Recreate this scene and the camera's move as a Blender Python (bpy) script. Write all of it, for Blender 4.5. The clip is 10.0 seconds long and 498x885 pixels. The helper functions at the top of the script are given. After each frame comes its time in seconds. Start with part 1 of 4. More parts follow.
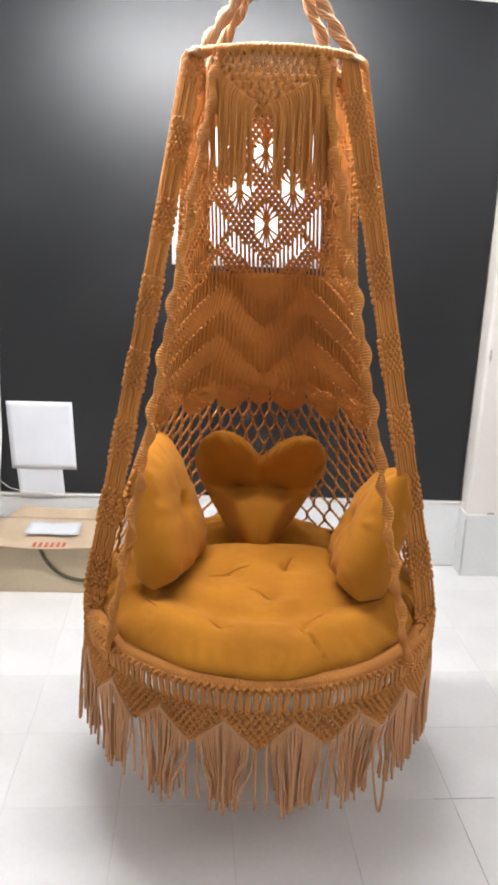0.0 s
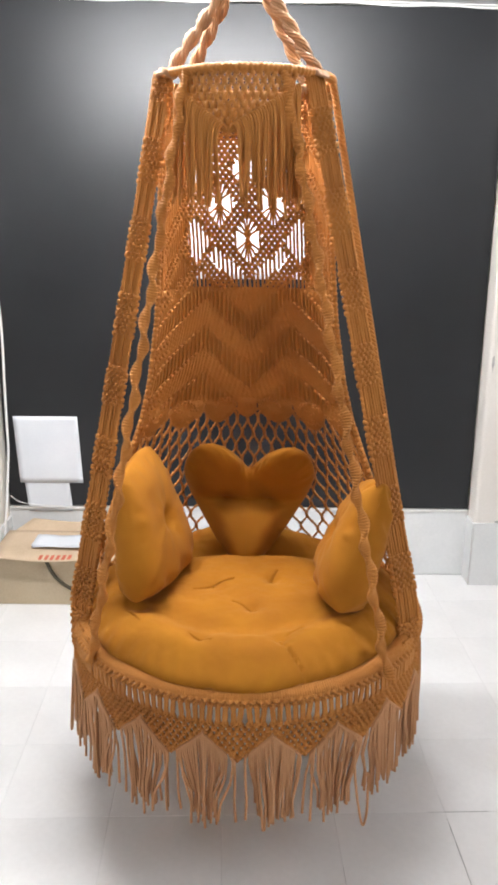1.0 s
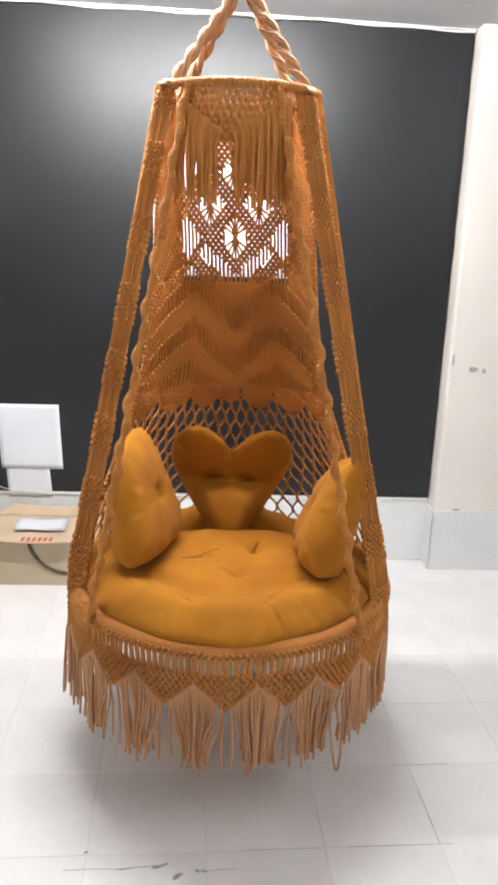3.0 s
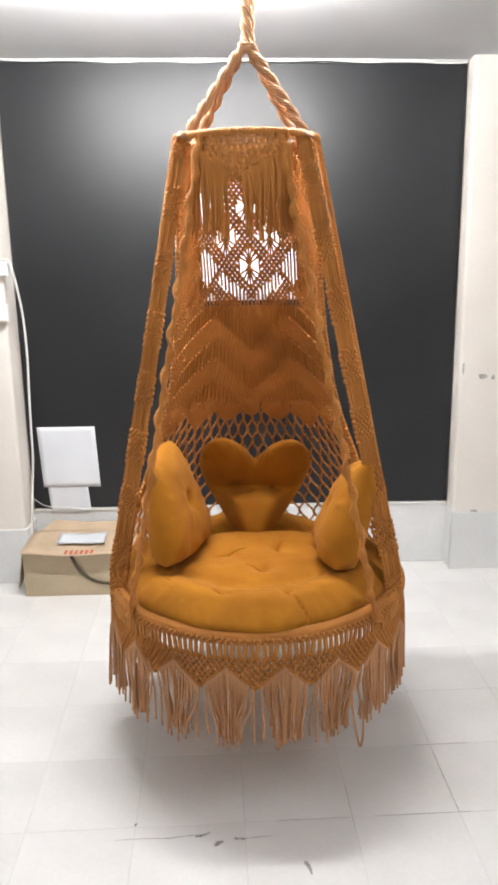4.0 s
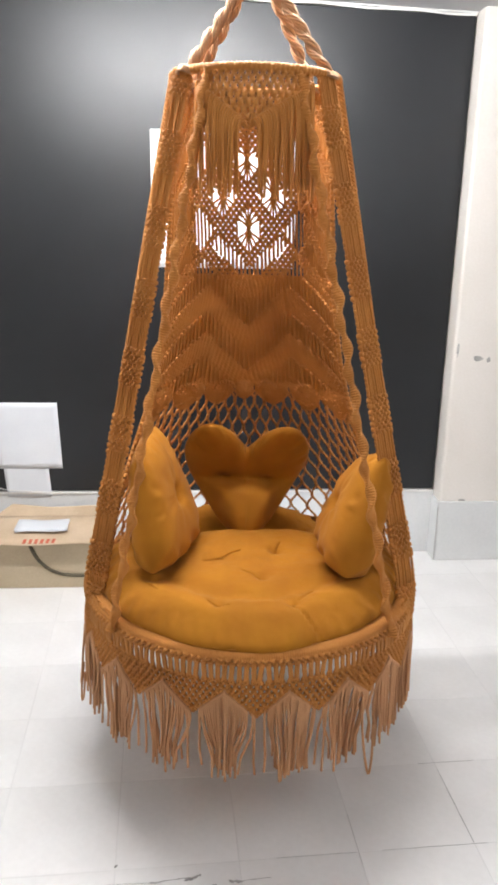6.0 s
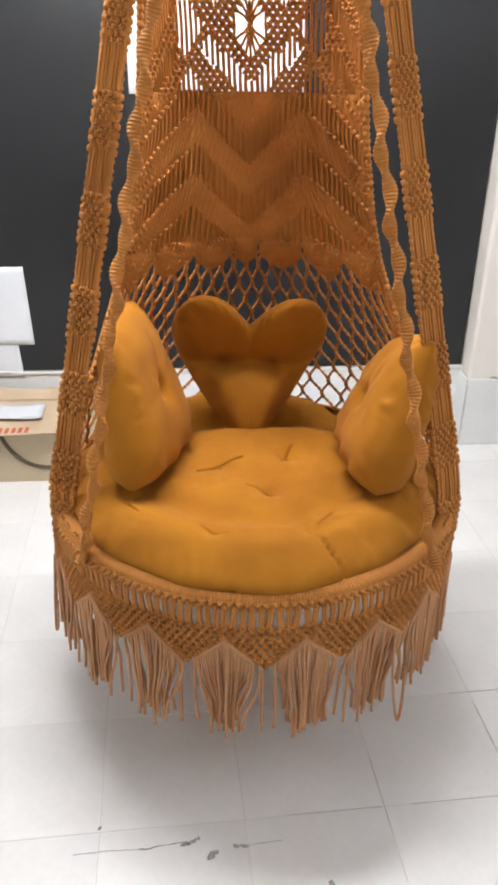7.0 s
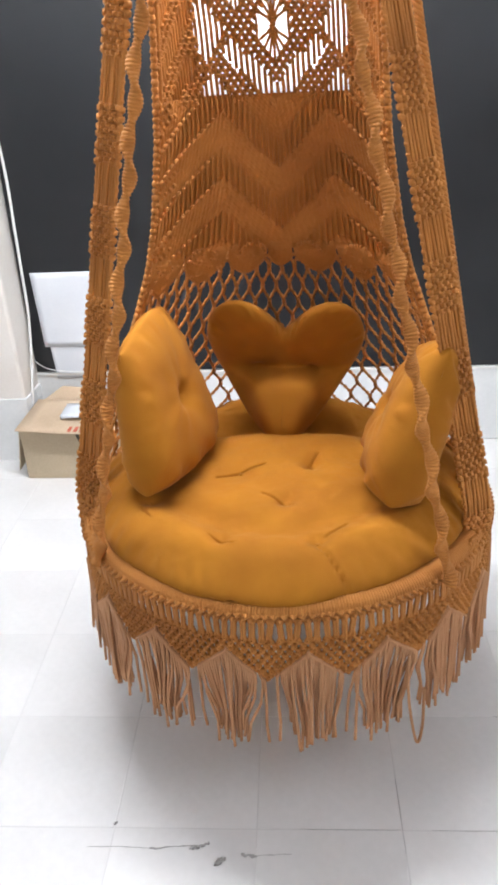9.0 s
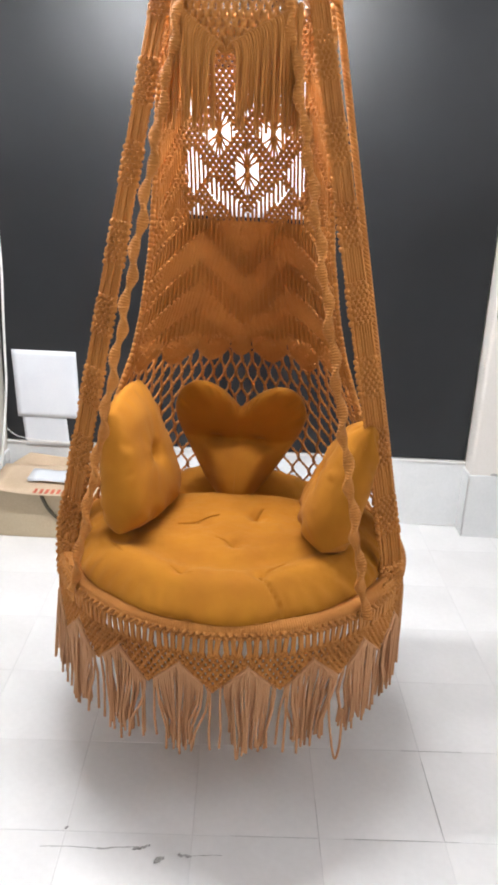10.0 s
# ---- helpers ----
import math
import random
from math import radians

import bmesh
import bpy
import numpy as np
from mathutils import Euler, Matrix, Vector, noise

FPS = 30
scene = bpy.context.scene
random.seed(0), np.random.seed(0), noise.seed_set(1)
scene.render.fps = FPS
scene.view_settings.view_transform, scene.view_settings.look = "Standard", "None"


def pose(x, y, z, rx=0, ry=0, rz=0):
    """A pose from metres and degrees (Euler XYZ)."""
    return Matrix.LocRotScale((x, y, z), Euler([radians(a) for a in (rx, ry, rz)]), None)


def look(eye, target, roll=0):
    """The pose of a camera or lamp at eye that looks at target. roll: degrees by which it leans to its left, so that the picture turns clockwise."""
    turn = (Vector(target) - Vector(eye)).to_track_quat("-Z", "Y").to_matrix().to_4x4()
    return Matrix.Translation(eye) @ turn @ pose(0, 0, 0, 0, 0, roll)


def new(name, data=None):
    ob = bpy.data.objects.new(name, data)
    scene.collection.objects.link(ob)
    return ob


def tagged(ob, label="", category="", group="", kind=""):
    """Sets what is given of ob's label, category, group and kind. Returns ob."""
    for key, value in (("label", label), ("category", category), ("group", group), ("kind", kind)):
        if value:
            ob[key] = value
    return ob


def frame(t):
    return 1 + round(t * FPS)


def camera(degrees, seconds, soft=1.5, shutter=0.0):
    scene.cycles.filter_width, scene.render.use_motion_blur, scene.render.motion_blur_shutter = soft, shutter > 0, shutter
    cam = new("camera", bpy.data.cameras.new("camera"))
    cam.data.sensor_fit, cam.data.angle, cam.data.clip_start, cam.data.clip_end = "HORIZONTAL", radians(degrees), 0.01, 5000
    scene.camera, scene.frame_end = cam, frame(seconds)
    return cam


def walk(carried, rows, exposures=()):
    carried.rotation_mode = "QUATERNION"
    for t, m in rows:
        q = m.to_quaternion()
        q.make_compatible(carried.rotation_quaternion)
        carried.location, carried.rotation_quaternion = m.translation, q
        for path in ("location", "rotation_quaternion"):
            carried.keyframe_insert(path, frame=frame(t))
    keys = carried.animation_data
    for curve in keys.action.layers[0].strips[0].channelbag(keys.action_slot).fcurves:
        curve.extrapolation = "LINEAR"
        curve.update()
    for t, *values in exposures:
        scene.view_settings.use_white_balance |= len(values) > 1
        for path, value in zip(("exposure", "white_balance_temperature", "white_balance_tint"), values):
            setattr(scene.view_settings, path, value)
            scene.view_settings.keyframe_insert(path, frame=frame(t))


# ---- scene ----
cam = camera(36.4, 10.0, soft=3.3)
PATH = [
    (0, (-0.009, -0.06, 1.513), (0.063, 1.857, 0.946), 1.9),
    (0.5, (0.081, -0.074, 1.526), (0.1, 1.851, 0.984), 1.5),
    (1, (0.122, -0.072, 1.529), (0.105, 1.852, 0.983), 0.3),
    (1.5, (0.114, -0.079, 1.531), (0.08, 1.847, 0.996), 0.6),
    (2, (0.06, -0.097, 1.526), (0.114, 1.823, 0.969), 2.0),
    (2.2, (0.026, -0.083, 1.507), (0.142, 1.821, 0.906), 2.8),
    (3.3, (0.062, -0.356, 1.52), (0.123, 1.576, 1.006), 0.9),
    (3.5, (0.073, -0.416, 1.522), (0.095, 1.518, 1.013), -0.2),
    (4, (0.068, -0.471, 1.539), (0.082, 1.469, 1.053), -1.0),
    (4.5, (-0.039, -0.5, 1.548), (0.049, 1.446, 1.095), 0.9),
    (5, (-0.161, -0.487, 1.527), (0.02, 1.436, 1.007), 1.3),
    (5.2, (-0.176, -0.467, 1.526), (0.053, 1.447, 0.993), 1.3),
    (6.3, (-0.037, -0.063, 1.513), (0.102, 1.844, 0.925), 1.2),
    (6.5, (-0.034, 0.01, 1.485), (0.139, 1.899, 0.852), 1.5),
    (7, (-0.045, 0.253, 1.431), (0.108, 2.032, 0.531), 0.9),
    (7.2, (-0.051, 0.303, 1.428), (0.088, 2.089, 0.540), 1.4),
    (7.5, (-0.036, 0.351, 1.411), (0.09, 2.108, 0.465), 1.3),
    (7.8, (0.009, 0.345, 1.409), (-0.022, 2.115, 0.479), 0.8),
    (8, (0.031, 0.326, 1.438), (-0.039, 2.126, 0.57), 0.9),
    (8.3, (0.100, 0.314, 1.441), (0.046, 2.123, 0.592), 0.4),
    (8.5, (0.128, 0.303, 1.454), (0.113, 2.126, 0.633), -0.7),
    (8.8, (0.150, 0.288, 1.457), (0.075, 2.104, 0.623), -1.5),
    (9, (0.191, 0.281, 1.446), (0.0, 2.052, 0.536), -3.2),
    (9.3, (0.211, 0.230, 1.466), (0.004, 2.008, 0.574), -3.7),
    (9.5, (0.208, 0.158, 1.468), (0.068, 1.985, 0.668), -1.2),
    (10, (0.174, -0.067, 1.496), (0.136, 1.816, 0.824), 2.4),
]
walk(cam, [(t, look(eye, target, roll)) for t, eye, target, roll in PATH],
     ((0, 0.02, 6500, 10), (2.2, 0.02, 6500, 10), (3.4, 0.0, 6600, 10), (4.5, -0.10, 6700, 10), (5.2, -0.14, 6700, 10), (6.3, 0.0, 6500, 10),
      (7.4, 0.0, 6550, 10), (8.0, 0.11, 5900, 10), (8.5, 0.12, 5950, 10), (9.0, 0.09, 6200, 10), (10.0, 0.10, 6400, 10)))


# ---- world, lights ----
world = bpy.data.worlds.new("world")
scene.world = world
world.use_nodes = True
world.node_tree.nodes["Background"].inputs[0].default_value = (0.75, 0.8, 0.9, 1)
world.node_tree.nodes["Background"].inputs[1].default_value = 0.05


LAMP_X, LAMP_Y = -0.12, 1.95     # the lit tube over the chair
FILL_TUBES = ((-1.9, 0.8), (2.1, 0.6), (0.1, -1.3))   # three unseen tubes added as fill, beside and behind the view
LAMP_POWER, NEAR_FILL_POWER, EAST_FILL_POWER, FRONT_FILL_POWER = 455.0, 62.0, 138.0, 2.6


# ---- materials ----
def nodes_of(name):
    m = bpy.data.materials.new(name)
    m.use_nodes = True
    nt = m.node_tree
    return m, nt.nodes, nt.links, nt.nodes["Principled BSDF"]


def surface(name, dark, light, scale, rough, bump=0.2, fine=200.0, dist=0.002, metal=0.0, object_random=0.0,
            rough_vary=0.08, detail=5.0, coords="Object"):
    """A material with a mottle at one scale, a grain at another and a fine relief."""
    m, n, l, p = nodes_of(name)
    tc = n.new("ShaderNodeTexCoord")
    big = n.new("ShaderNodeTexNoise")
    big.inputs["Scale"].default_value, big.inputs["Detail"].default_value = scale, detail
    small = n.new("ShaderNodeTexNoise")
    small.inputs["Scale"].default_value, small.inputs["Detail"].default_value = fine, 3.0
    l.new(tc.outputs[coords], big.inputs["Vector"])
    l.new(tc.outputs[coords], small.inputs["Vector"])
    mix = n.new("ShaderNodeMath")
    mix.operation = "MULTIPLY_ADD"
    l.new(small.outputs["Fac"], mix.inputs[0])
    mix.inputs[1].default_value = 0.35
    l.new(big.outputs["Fac"], mix.inputs[2])
    ramp = n.new("ShaderNodeValToRGB")
    ramp.color_ramp.elements[0].position, ramp.color_ramp.elements[1].position = 0.45, 0.9
    ramp.color_ramp.elements[0].color, ramp.color_ramp.elements[1].color = (*dark, 1), (*light, 1)
    l.new(mix.outputs[0], ramp.inputs[0])
    colour = ramp.outputs[0]
    if object_random:
        info = n.new("ShaderNodeObjectInfo")
        hsv = n.new("ShaderNodeHueSaturation")
        rng = n.new("ShaderNodeMapRange")
        rng.inputs["To Min"].default_value, rng.inputs["To Max"].default_value = 1 - object_random, 1 + object_random
        l.new(info.outputs["Random"], rng.inputs["Value"])
        l.new(rng.outputs[0], hsv.inputs["Value"])
        l.new(colour, hsv.inputs["Color"])
        colour = hsv.outputs[0]
    l.new(colour, p.inputs["Base Color"])
    rr = n.new("ShaderNodeMapRange")
    rr.inputs["To Min"].default_value, rr.inputs["To Max"].default_value = rough - rough_vary, min(1.0, rough + rough_vary)
    l.new(big.outputs["Fac"], rr.inputs["Value"])
    l.new(rr.outputs[0], p.inputs["Roughness"])
    p.inputs["Metallic"].default_value = metal
    b = n.new("ShaderNodeBump")
    b.inputs["Strength"].default_value, b.inputs["Distance"].default_value = bump, dist
    l.new(small.outputs["Fac"], b.inputs["Height"])
    l.new(b.outputs[0], p.inputs["Normal"])
    return m


def weave(name, dark, light, sheen=0.04):
    """Plain-woven cotton: mottled dye and a fine crossing thread relief."""
    m = surface(name, dark, light, 9.0, 0.85, 0.25, 900.0, 0.0006)
    n, l = m.node_tree.nodes, m.node_tree.links
    p = n["Principled BSDF"]
    p.inputs["Sheen Weight"].default_value = sheen
    p.inputs["Sheen Roughness"].default_value = 0.5
    p.inputs["Specular IOR Level"].default_value = 0.2
    return m


def cord_material(name, dark, light):
    m = surface(name, dark, light, 6.0, 0.66, 0.6, 420.0, 0.0015, detail=6.0)
    p = m.node_tree.nodes["Principled BSDF"]
    p.inputs["Sheen Weight"].default_value = 0.08
    p.inputs["Sheen Tint"].default_value = (1.0, 0.75, 0.5, 1)
    p.inputs["Specular IOR Level"].default_value = 0.35
    return m


CORD = cord_material("ochre_cotton_cord", (0.42, 0.158, 0.028), (0.60, 0.250, 0.052))
# Fringe cord: the same dye, made paler and pinker for floor-bounced light.
LIT_FRINGE = cord_material("floor_lit_cord", (0.47, 0.225, 0.098), (0.63, 0.335, 0.165))
# Rope cord lightened: glare and haze near the lamp put into its colour.
GLARE_ROPE = cord_material("glare_paled_rope", (0.40, 0.21, 0.10), (0.55, 0.32, 0.17))
CLOTH = weave("mustard_cotton", (0.345, 0.126, 0.008), (0.428, 0.170, 0.012))
PIPING = weave("mustard_seam", (0.34, 0.13, 0.011), (0.42, 0.175, 0.016))
TILE = surface("white_floor_tile", (0.81, 0.805, 0.795), (0.90, 0.895, 0.885), 3.5, 0.30, 0.04, 60.0, 0.002, object_random=0.012)
GROUT = surface("grey_joint", (0.72, 0.71, 0.70), (0.86, 0.86, 0.85), 4.0, 0.9, 0.3, 300.0)
DIRT = surface("dark_scuff", (0.24, 0.235, 0.23), (0.52, 0.51, 0.50), 40.0, 0.9, 0.2, 300.0)
STAIN = surface("grey_smudge", (0.30, 0.29, 0.27), (0.52, 0.51, 0.49), 30.0, 0.8, 0.1, 200.0)
BOARD = surface("black_gloss_laminate", (0.0040, 0.0048, 0.0064), (0.0088, 0.0101, 0.0126), 2.0, 0.42, 0.05, 500.0, 0.0004, rough_vary=0.05)
BOARD.node_tree.nodes["Principled BSDF"].inputs["Specular IOR Level"].default_value = 0.55
PLASTER = surface("cream_wall_paint", (0.72, 0.68, 0.625), (0.81, 0.775, 0.73), 2.2, 0.75, 0.15, 90.0, 0.002)
CEILING = surface("white_ceiling_paint", (0.60, 0.61, 0.63), (0.67, 0.68, 0.70), 1.5, 0.8, 0.1, 120.0, 0.002)
WALLTILE = surface("white_wall_tile", (0.68, 0.70, 0.70), (0.80, 0.81, 0.81), 3.0, 0.25, 0.03, 80.0, 0.001, object_random=0.02)
WHITE = surface("white_plastic", (0.72, 0.72, 0.70), (0.82, 0.82, 0.80), 8.0, 0.4, 0.05, 200.0)
PAPER = surface("white_paper", (0.66, 0.69, 0.735), (0.73, 0.76, 0.795), 5.0, 0.7, 0.1, 150.0)
POSTER = surface("white_poster_board", (0.84, 0.84, 0.85), (0.90, 0.90, 0.90), 3.0, 0.5, 0.03, 150.0)
KRAFT = surface("brown_cardboard", (0.50, 0.375, 0.25), (0.63, 0.49, 0.345), 6.0, 0.85, 0.25, 120.0, 0.002)
KRAFT_IN = surface("dull_cardboard_side", (0.46, 0.375, 0.255), (0.58, 0.485, 0.345), 5.0, 0.85, 0.25, 120.0, 0.002)
RED = surface("red_print", (0.50, 0.10, 0.05), (0.62, 0.16, 0.10), 60.0, 0.8, 0.1, 300.0)
STRAP = surface("dark_strap", (0.06, 0.05, 0.03), (0.12, 0.10, 0.06), 40.0, 0.6, 0.2, 300.0)
STEEL = surface("zinc_steel", (0.50, 0.50, 0.50), (0.62, 0.62, 0.62), 30.0, 0.35, 0.1, 300.0, metal=1.0)


def glow(name, colour, strength):
    m, n, l, p = nodes_of(name)
    p.inputs["Emission Color"].default_value = (*colour, 1)
    p.inputs["Emission Strength"].default_value = strength
    p.inputs["Base Color"].default_value = (0.9, 0.9, 0.9, 1)
    return m


GLOW = glow("lit_tube", (0.965, 0.97, 0.985), LAMP_POWER)
# Emission of the added fill tubes; only the one above is the main lamp.
FILL_NEAR = glow("near_fill_tube", (0.98, 0.97, 0.99), NEAR_FILL_POWER)
FILL_FRONT = glow("front_fill_tube", (0.98, 0.97, 0.99), FRONT_FILL_POWER)
FILL_EAST = glow("east_fill_tube", (0.98, 0.97, 1.0), EAST_FILL_POWER)


# ---- mesh tools ----
class Soup:
    """Gathers tubes and knots into one mesh."""

    def __init__(self):
        self.v, self.f, self.n = [], [], 0

    def grid(self, pts, close_u=False, close_v=False):
        a, b, _ = pts.shape
        ids = np.arange(a * b).reshape(a, b) + self.n
        if close_u:
            ids = np.vstack([ids, ids[:1]])
        if close_v:
            ids = np.hstack([ids, ids[:, :1]])
        q = np.stack([ids[:-1, :-1], ids[1:, :-1], ids[1:, 1:], ids[:-1, 1:]], -1).reshape(-1, 4)
        self.v.append(pts.reshape(-1, 3))
        self.f.append(q)
        self.n += a * b

    def tube(self, pts, r, sides=5, ref=(0, 1, 0), r2=None, spin=None):
        """A tube along pts; r and r2 are radii across and along ref, spin turns the section."""
        pts = np.asarray(pts, float)
        k = len(pts)
        t = np.gradient(pts, axis=0)
        t /= np.linalg.norm(t, axis=1)[:, None] + 1e-12
        ref = np.broadcast_to(np.asarray(ref, float), (k, 3))
        n1 = np.cross(t, ref)
        n1 /= np.linalg.norm(n1, axis=1)[:, None] + 1e-12
        n2 = np.cross(n1, t)
        r = np.broadcast_to(np.asarray(r, float), (k,))
        rr = r if r2 is None else np.broadcast_to(np.asarray(r2, float), (k,))
        ang = np.arange(sides) * 2 * np.pi / sides
        ca, sa = np.cos(ang)[None, :, None] * r[:, None, None], np.sin(ang)[None, :, None] * rr[:, None, None]
        if spin is not None:
            c, s = np.cos(spin)[:, None], np.sin(spin)[:, None]
            n1, n2 = n1 * c + n2 * s, n2 * c - n1 * s
        self.grid(pts[:, None, :] + n1[:, None, :] * ca + n2[:, None, :] * sa, close_v=True)
        self.cap(0, k, sides)

    def cap(self, _, k, sides):
        a = self.n - k * sides
        b = self.n - sides
        if sides == 4:
            self.f.append(np.array([[a, a + 1, a + 2, a + 3], [b + 3, b + 2, b + 1, b]]))
        else:
            for base in (a, b):
                rows = [[base, base + i, base + i + 1, base + min(i + 2, sides - 1)] for i in range(1, sides - 1, 2)]
                if rows:
                    self.f.append(np.array(rows))

    BEAD = None

    def bead(self, c, ax, ay, az):
        """A rounded knot at c with half axes ax, ay, az (vectors)."""
        if Soup.BEAD is None:
            u = np.linspace(0, 2 * np.pi, 7)[:-1]
            w = np.radians([-72, -30, 30, 72])
            Soup.BEAD = np.array([[(np.cos(b) * np.cos(a), np.cos(b) * np.sin(a), np.sin(b)) for a in u] for b in w])
        m = np.array([ax, ay, az], float)
        self.grid(np.asarray(c, float) + Soup.BEAD @ m, close_v=True)

    def mesh(self, name, smooth=True):
        v = np.concatenate(self.v)
        f = np.concatenate(self.f)
        me = bpy.data.meshes.new(name)
        tri = f[:, 2] == f[:, 3]
        faces = [tuple(q[:3]) if d else tuple(q) for q, d in zip(f.tolist(), tri)]
        me.from_pydata(v.tolist(), [], faces)
        me.polygons.foreach_set("use_smooth", [smooth] * len(me.polygons))
        me.update()
        return me


def link(name, me, material, parent=None, label=""):
    ob = new(name, me)
    if material is not None:
        me.materials.append(material)
    if parent is not None:
        ob.parent = parent
        ob.matrix_parent_inverse = parent.matrix_basis.inverted()
    if label:
        ob["label"] = label
    return ob


def part(name, source, material, parent=None, label="", smooth=True):
    """Links a Soup or a bmesh as one mesh object."""
    if isinstance(source, Soup):
        me = source.mesh(name, smooth)
    else:
        me = bpy.data.meshes.new(name)
        source.to_mesh(me)
        source.free()
    return link(name, me, material, parent, label)


def weld(ob):
    """Joins the two faces of a stuffed cover along their edge."""
    bm = bmesh.new()
    bm.from_mesh(ob.data)
    bmesh.ops.remove_doubles(bm, verts=bm.verts, dist=0.0002)
    bmesh.ops.recalc_face_normals(bm, faces=bm.faces)
    bm.to_mesh(ob.data)
    bm.free()
    return ob


def base(name, x, y, z):
    ob = new(name)
    ob.empty_display_size = 0.1
    ob.matrix_basis = pose(x, y, z)
    return ob


def box(x0, x1, y0, y1, z0, z1, bevel=0.0, bm=None):
    bm = bm or bmesh.new()
    r = bmesh.ops.create_cube(bm, size=1.0, matrix=Matrix.LocRotScale(
        ((x0 + x1) / 2, (y0 + y1) / 2, (z0 + z1) / 2), None, (x1 - x0, y1 - y0, z1 - z0)))
    if bevel:
        es = list({e for v in r["verts"] for e in v.link_edges})
        bmesh.ops.bevel(bm, geom=es, offset=bevel, segments=2, affect="EDGES", profile=0.5)
    return bm


def structure(name, bm, material, label, category):
    return tagged(part(name, bm, material), label, category, kind="structure")


# ---- the room ----
ZC = 2.348
bm = box(-3.3, 3.3, -3.3, 3.4, ZC, ZC + 0.1)
for v in bm.verts:
    v.co.z += 0.004 - 0.0165 * (v.co.x - 0.1)
structure("ceiling", bm, CEILING, "plain white painted flat ceiling", "ceiling")
structure("wall_back", box(-3.2, 3.2, 3.18, 3.3, 0.0, ZC + 0.06), PLASTER, "cream painted wall behind the black panels", "wall")
structure("wall_west", box(-3.3, -3.2, -3.2, 3.3, 0.0, ZC + 0.06), PLASTER, "plain cream painted side wall", "wall")
structure("wall_east", box(3.2, 3.3, -3.2, 3.3, 0.0, ZC + 0.06), PLASTER, "plain cream painted side wall", "wall")
structure("wall_south", box(-3.3, 3.3, -3.3, -3.2, 0.0, ZC + 0.06), PLASTER, "plain cream painted wall at the room's far end", "wall")

# black panels on the back wall
bm = box(-0.98, 1.092, 3.15, 3.178, 0.338, 2.372, 0.003)
for v in bm.verts:
    if v.co.z > 2:
        v.co.z += 0.010 - 0.0165 * (v.co.x - 0.1)
structure("wall_panel_1", bm, BOARD,
          "large glossy black laminate panel fixed to the wall", "wall panel")
structure("wall_panel_2", box(1.55, 3.1, 3.15, 3.178, 0.338, 2.372, 0.003), BOARD,
          "glossy black laminate panel beyond the column", "wall panel")
structure("wall_panel_3", box(-3.1, -1.52, 3.15, 3.178, 0.338, 2.372, 0.003), BOARD,
          "glossy black laminate panel beyond the column", "wall panel")
structure("trim_1", box(-0.98, 1.092, 3.146, 3.178, 0.322, 0.334, 0.002), WHITE, "thin white ledge under the black panel", "trim")
trim = Soup()
xs = np.linspace(-0.98, 1.095, 60)
trim.tube(np.stack([xs, 3.146 + 0 * xs, 2.387 - 0.0165 * (xs - 0.1) + 0.003 * np.sin(xs * 5.0) + 0.003 * np.sin(xs * 17.0)], 1), 0.0048, 6, (0, 0, 1))
trim.tube(np.stack([xs, 3.140 + 0 * xs, 2.392 - 0.0165 * (xs - 0.1) + 0.002 * np.sin(xs * 3.1 + 1.0)], 1), 0.003, 6, (0, 0, 1))
tagged(part("trim_2", trim, WHITE), "uneven white sealant strip between black panel and ceiling", "trim", kind="structure")


def column(name, x0, x1, y0, skirt):
    ob = structure(name, box(x0, x1, y0, 3.2, 0.0, ZC + 0.04, 0.012), PLASTER, "cream painted square column with chips and smudges", "column")
    sk = box(x0 - 0.008, x1 + 0.008, y0 - 0.008, 3.2, 0.0, skirt, 0.003)
    part("column_skirting", sk, WALLTILE, ob, "white tiled foot of the column")
    return ob


col_r = column("column_1", 1.10, 1.53, 3.062, 0.305)
column("column_2", -1.52, -0.985, 2.995, 0.285)
seam = Soup()
seam.tube([(1.094, 3.0525, 0.004), (1.094, 3.0525, 0.285)], 0.0035, 5)
seam.tube([(1.525, 3.0525, 0.03), (1.525, 3.0525, 0.285)], 0.0025, 5)
part("skirting_seam", seam, GROUT, col_r, "dark open joint between the tiles")


def smudge(cx, cz, w, h, y, seed, material=STAIN):
    """A thin flake with an uneven outline on an upright face."""
    rnd = random.Random(seed)
    bm = bmesh.new()
    k = 12
    ring = [bm.verts.new((cx + math.cos(i * 2 * math.pi / k) * w * rnd.uniform(0.55, 1.0), y,
                          cz + math.sin(i * 2 * math.pi / k) * h * rnd.uniform(0.45, 1.0))) for i in range(k)]
    f = bm.faces.new(ring)
    r = bmesh.ops.extrude_face_region(bm, geom=[f])
    bmesh.ops.translate(bm, verts=[v for v in r["geom"] if isinstance(v, bmesh.types.BMVert)], vec=(0, 0.0015, 0))
    bmesh.ops.recalc_face_normals(bm, faces=bm.faces)
    return bm


for i, (sx, sz, sw, sh) in enumerate(((1.213, 0.985, 0.02, 0.012), (1.262, 0.978, 0.008, 0.013), (1.345, 0.985, 0.01, 0.014),
                                      (1.445, 0.992, 0.034, 0.016), (1.205, 0.31, 0.02, 0.006), (1.118, 1.02, 0.005, 0.03))):
    part("paint_chip", smudge(sx, sz, sw * 1.3, sh * 1.25, 3.0605, i), STAIN, col_r, "grey chip in the paint")

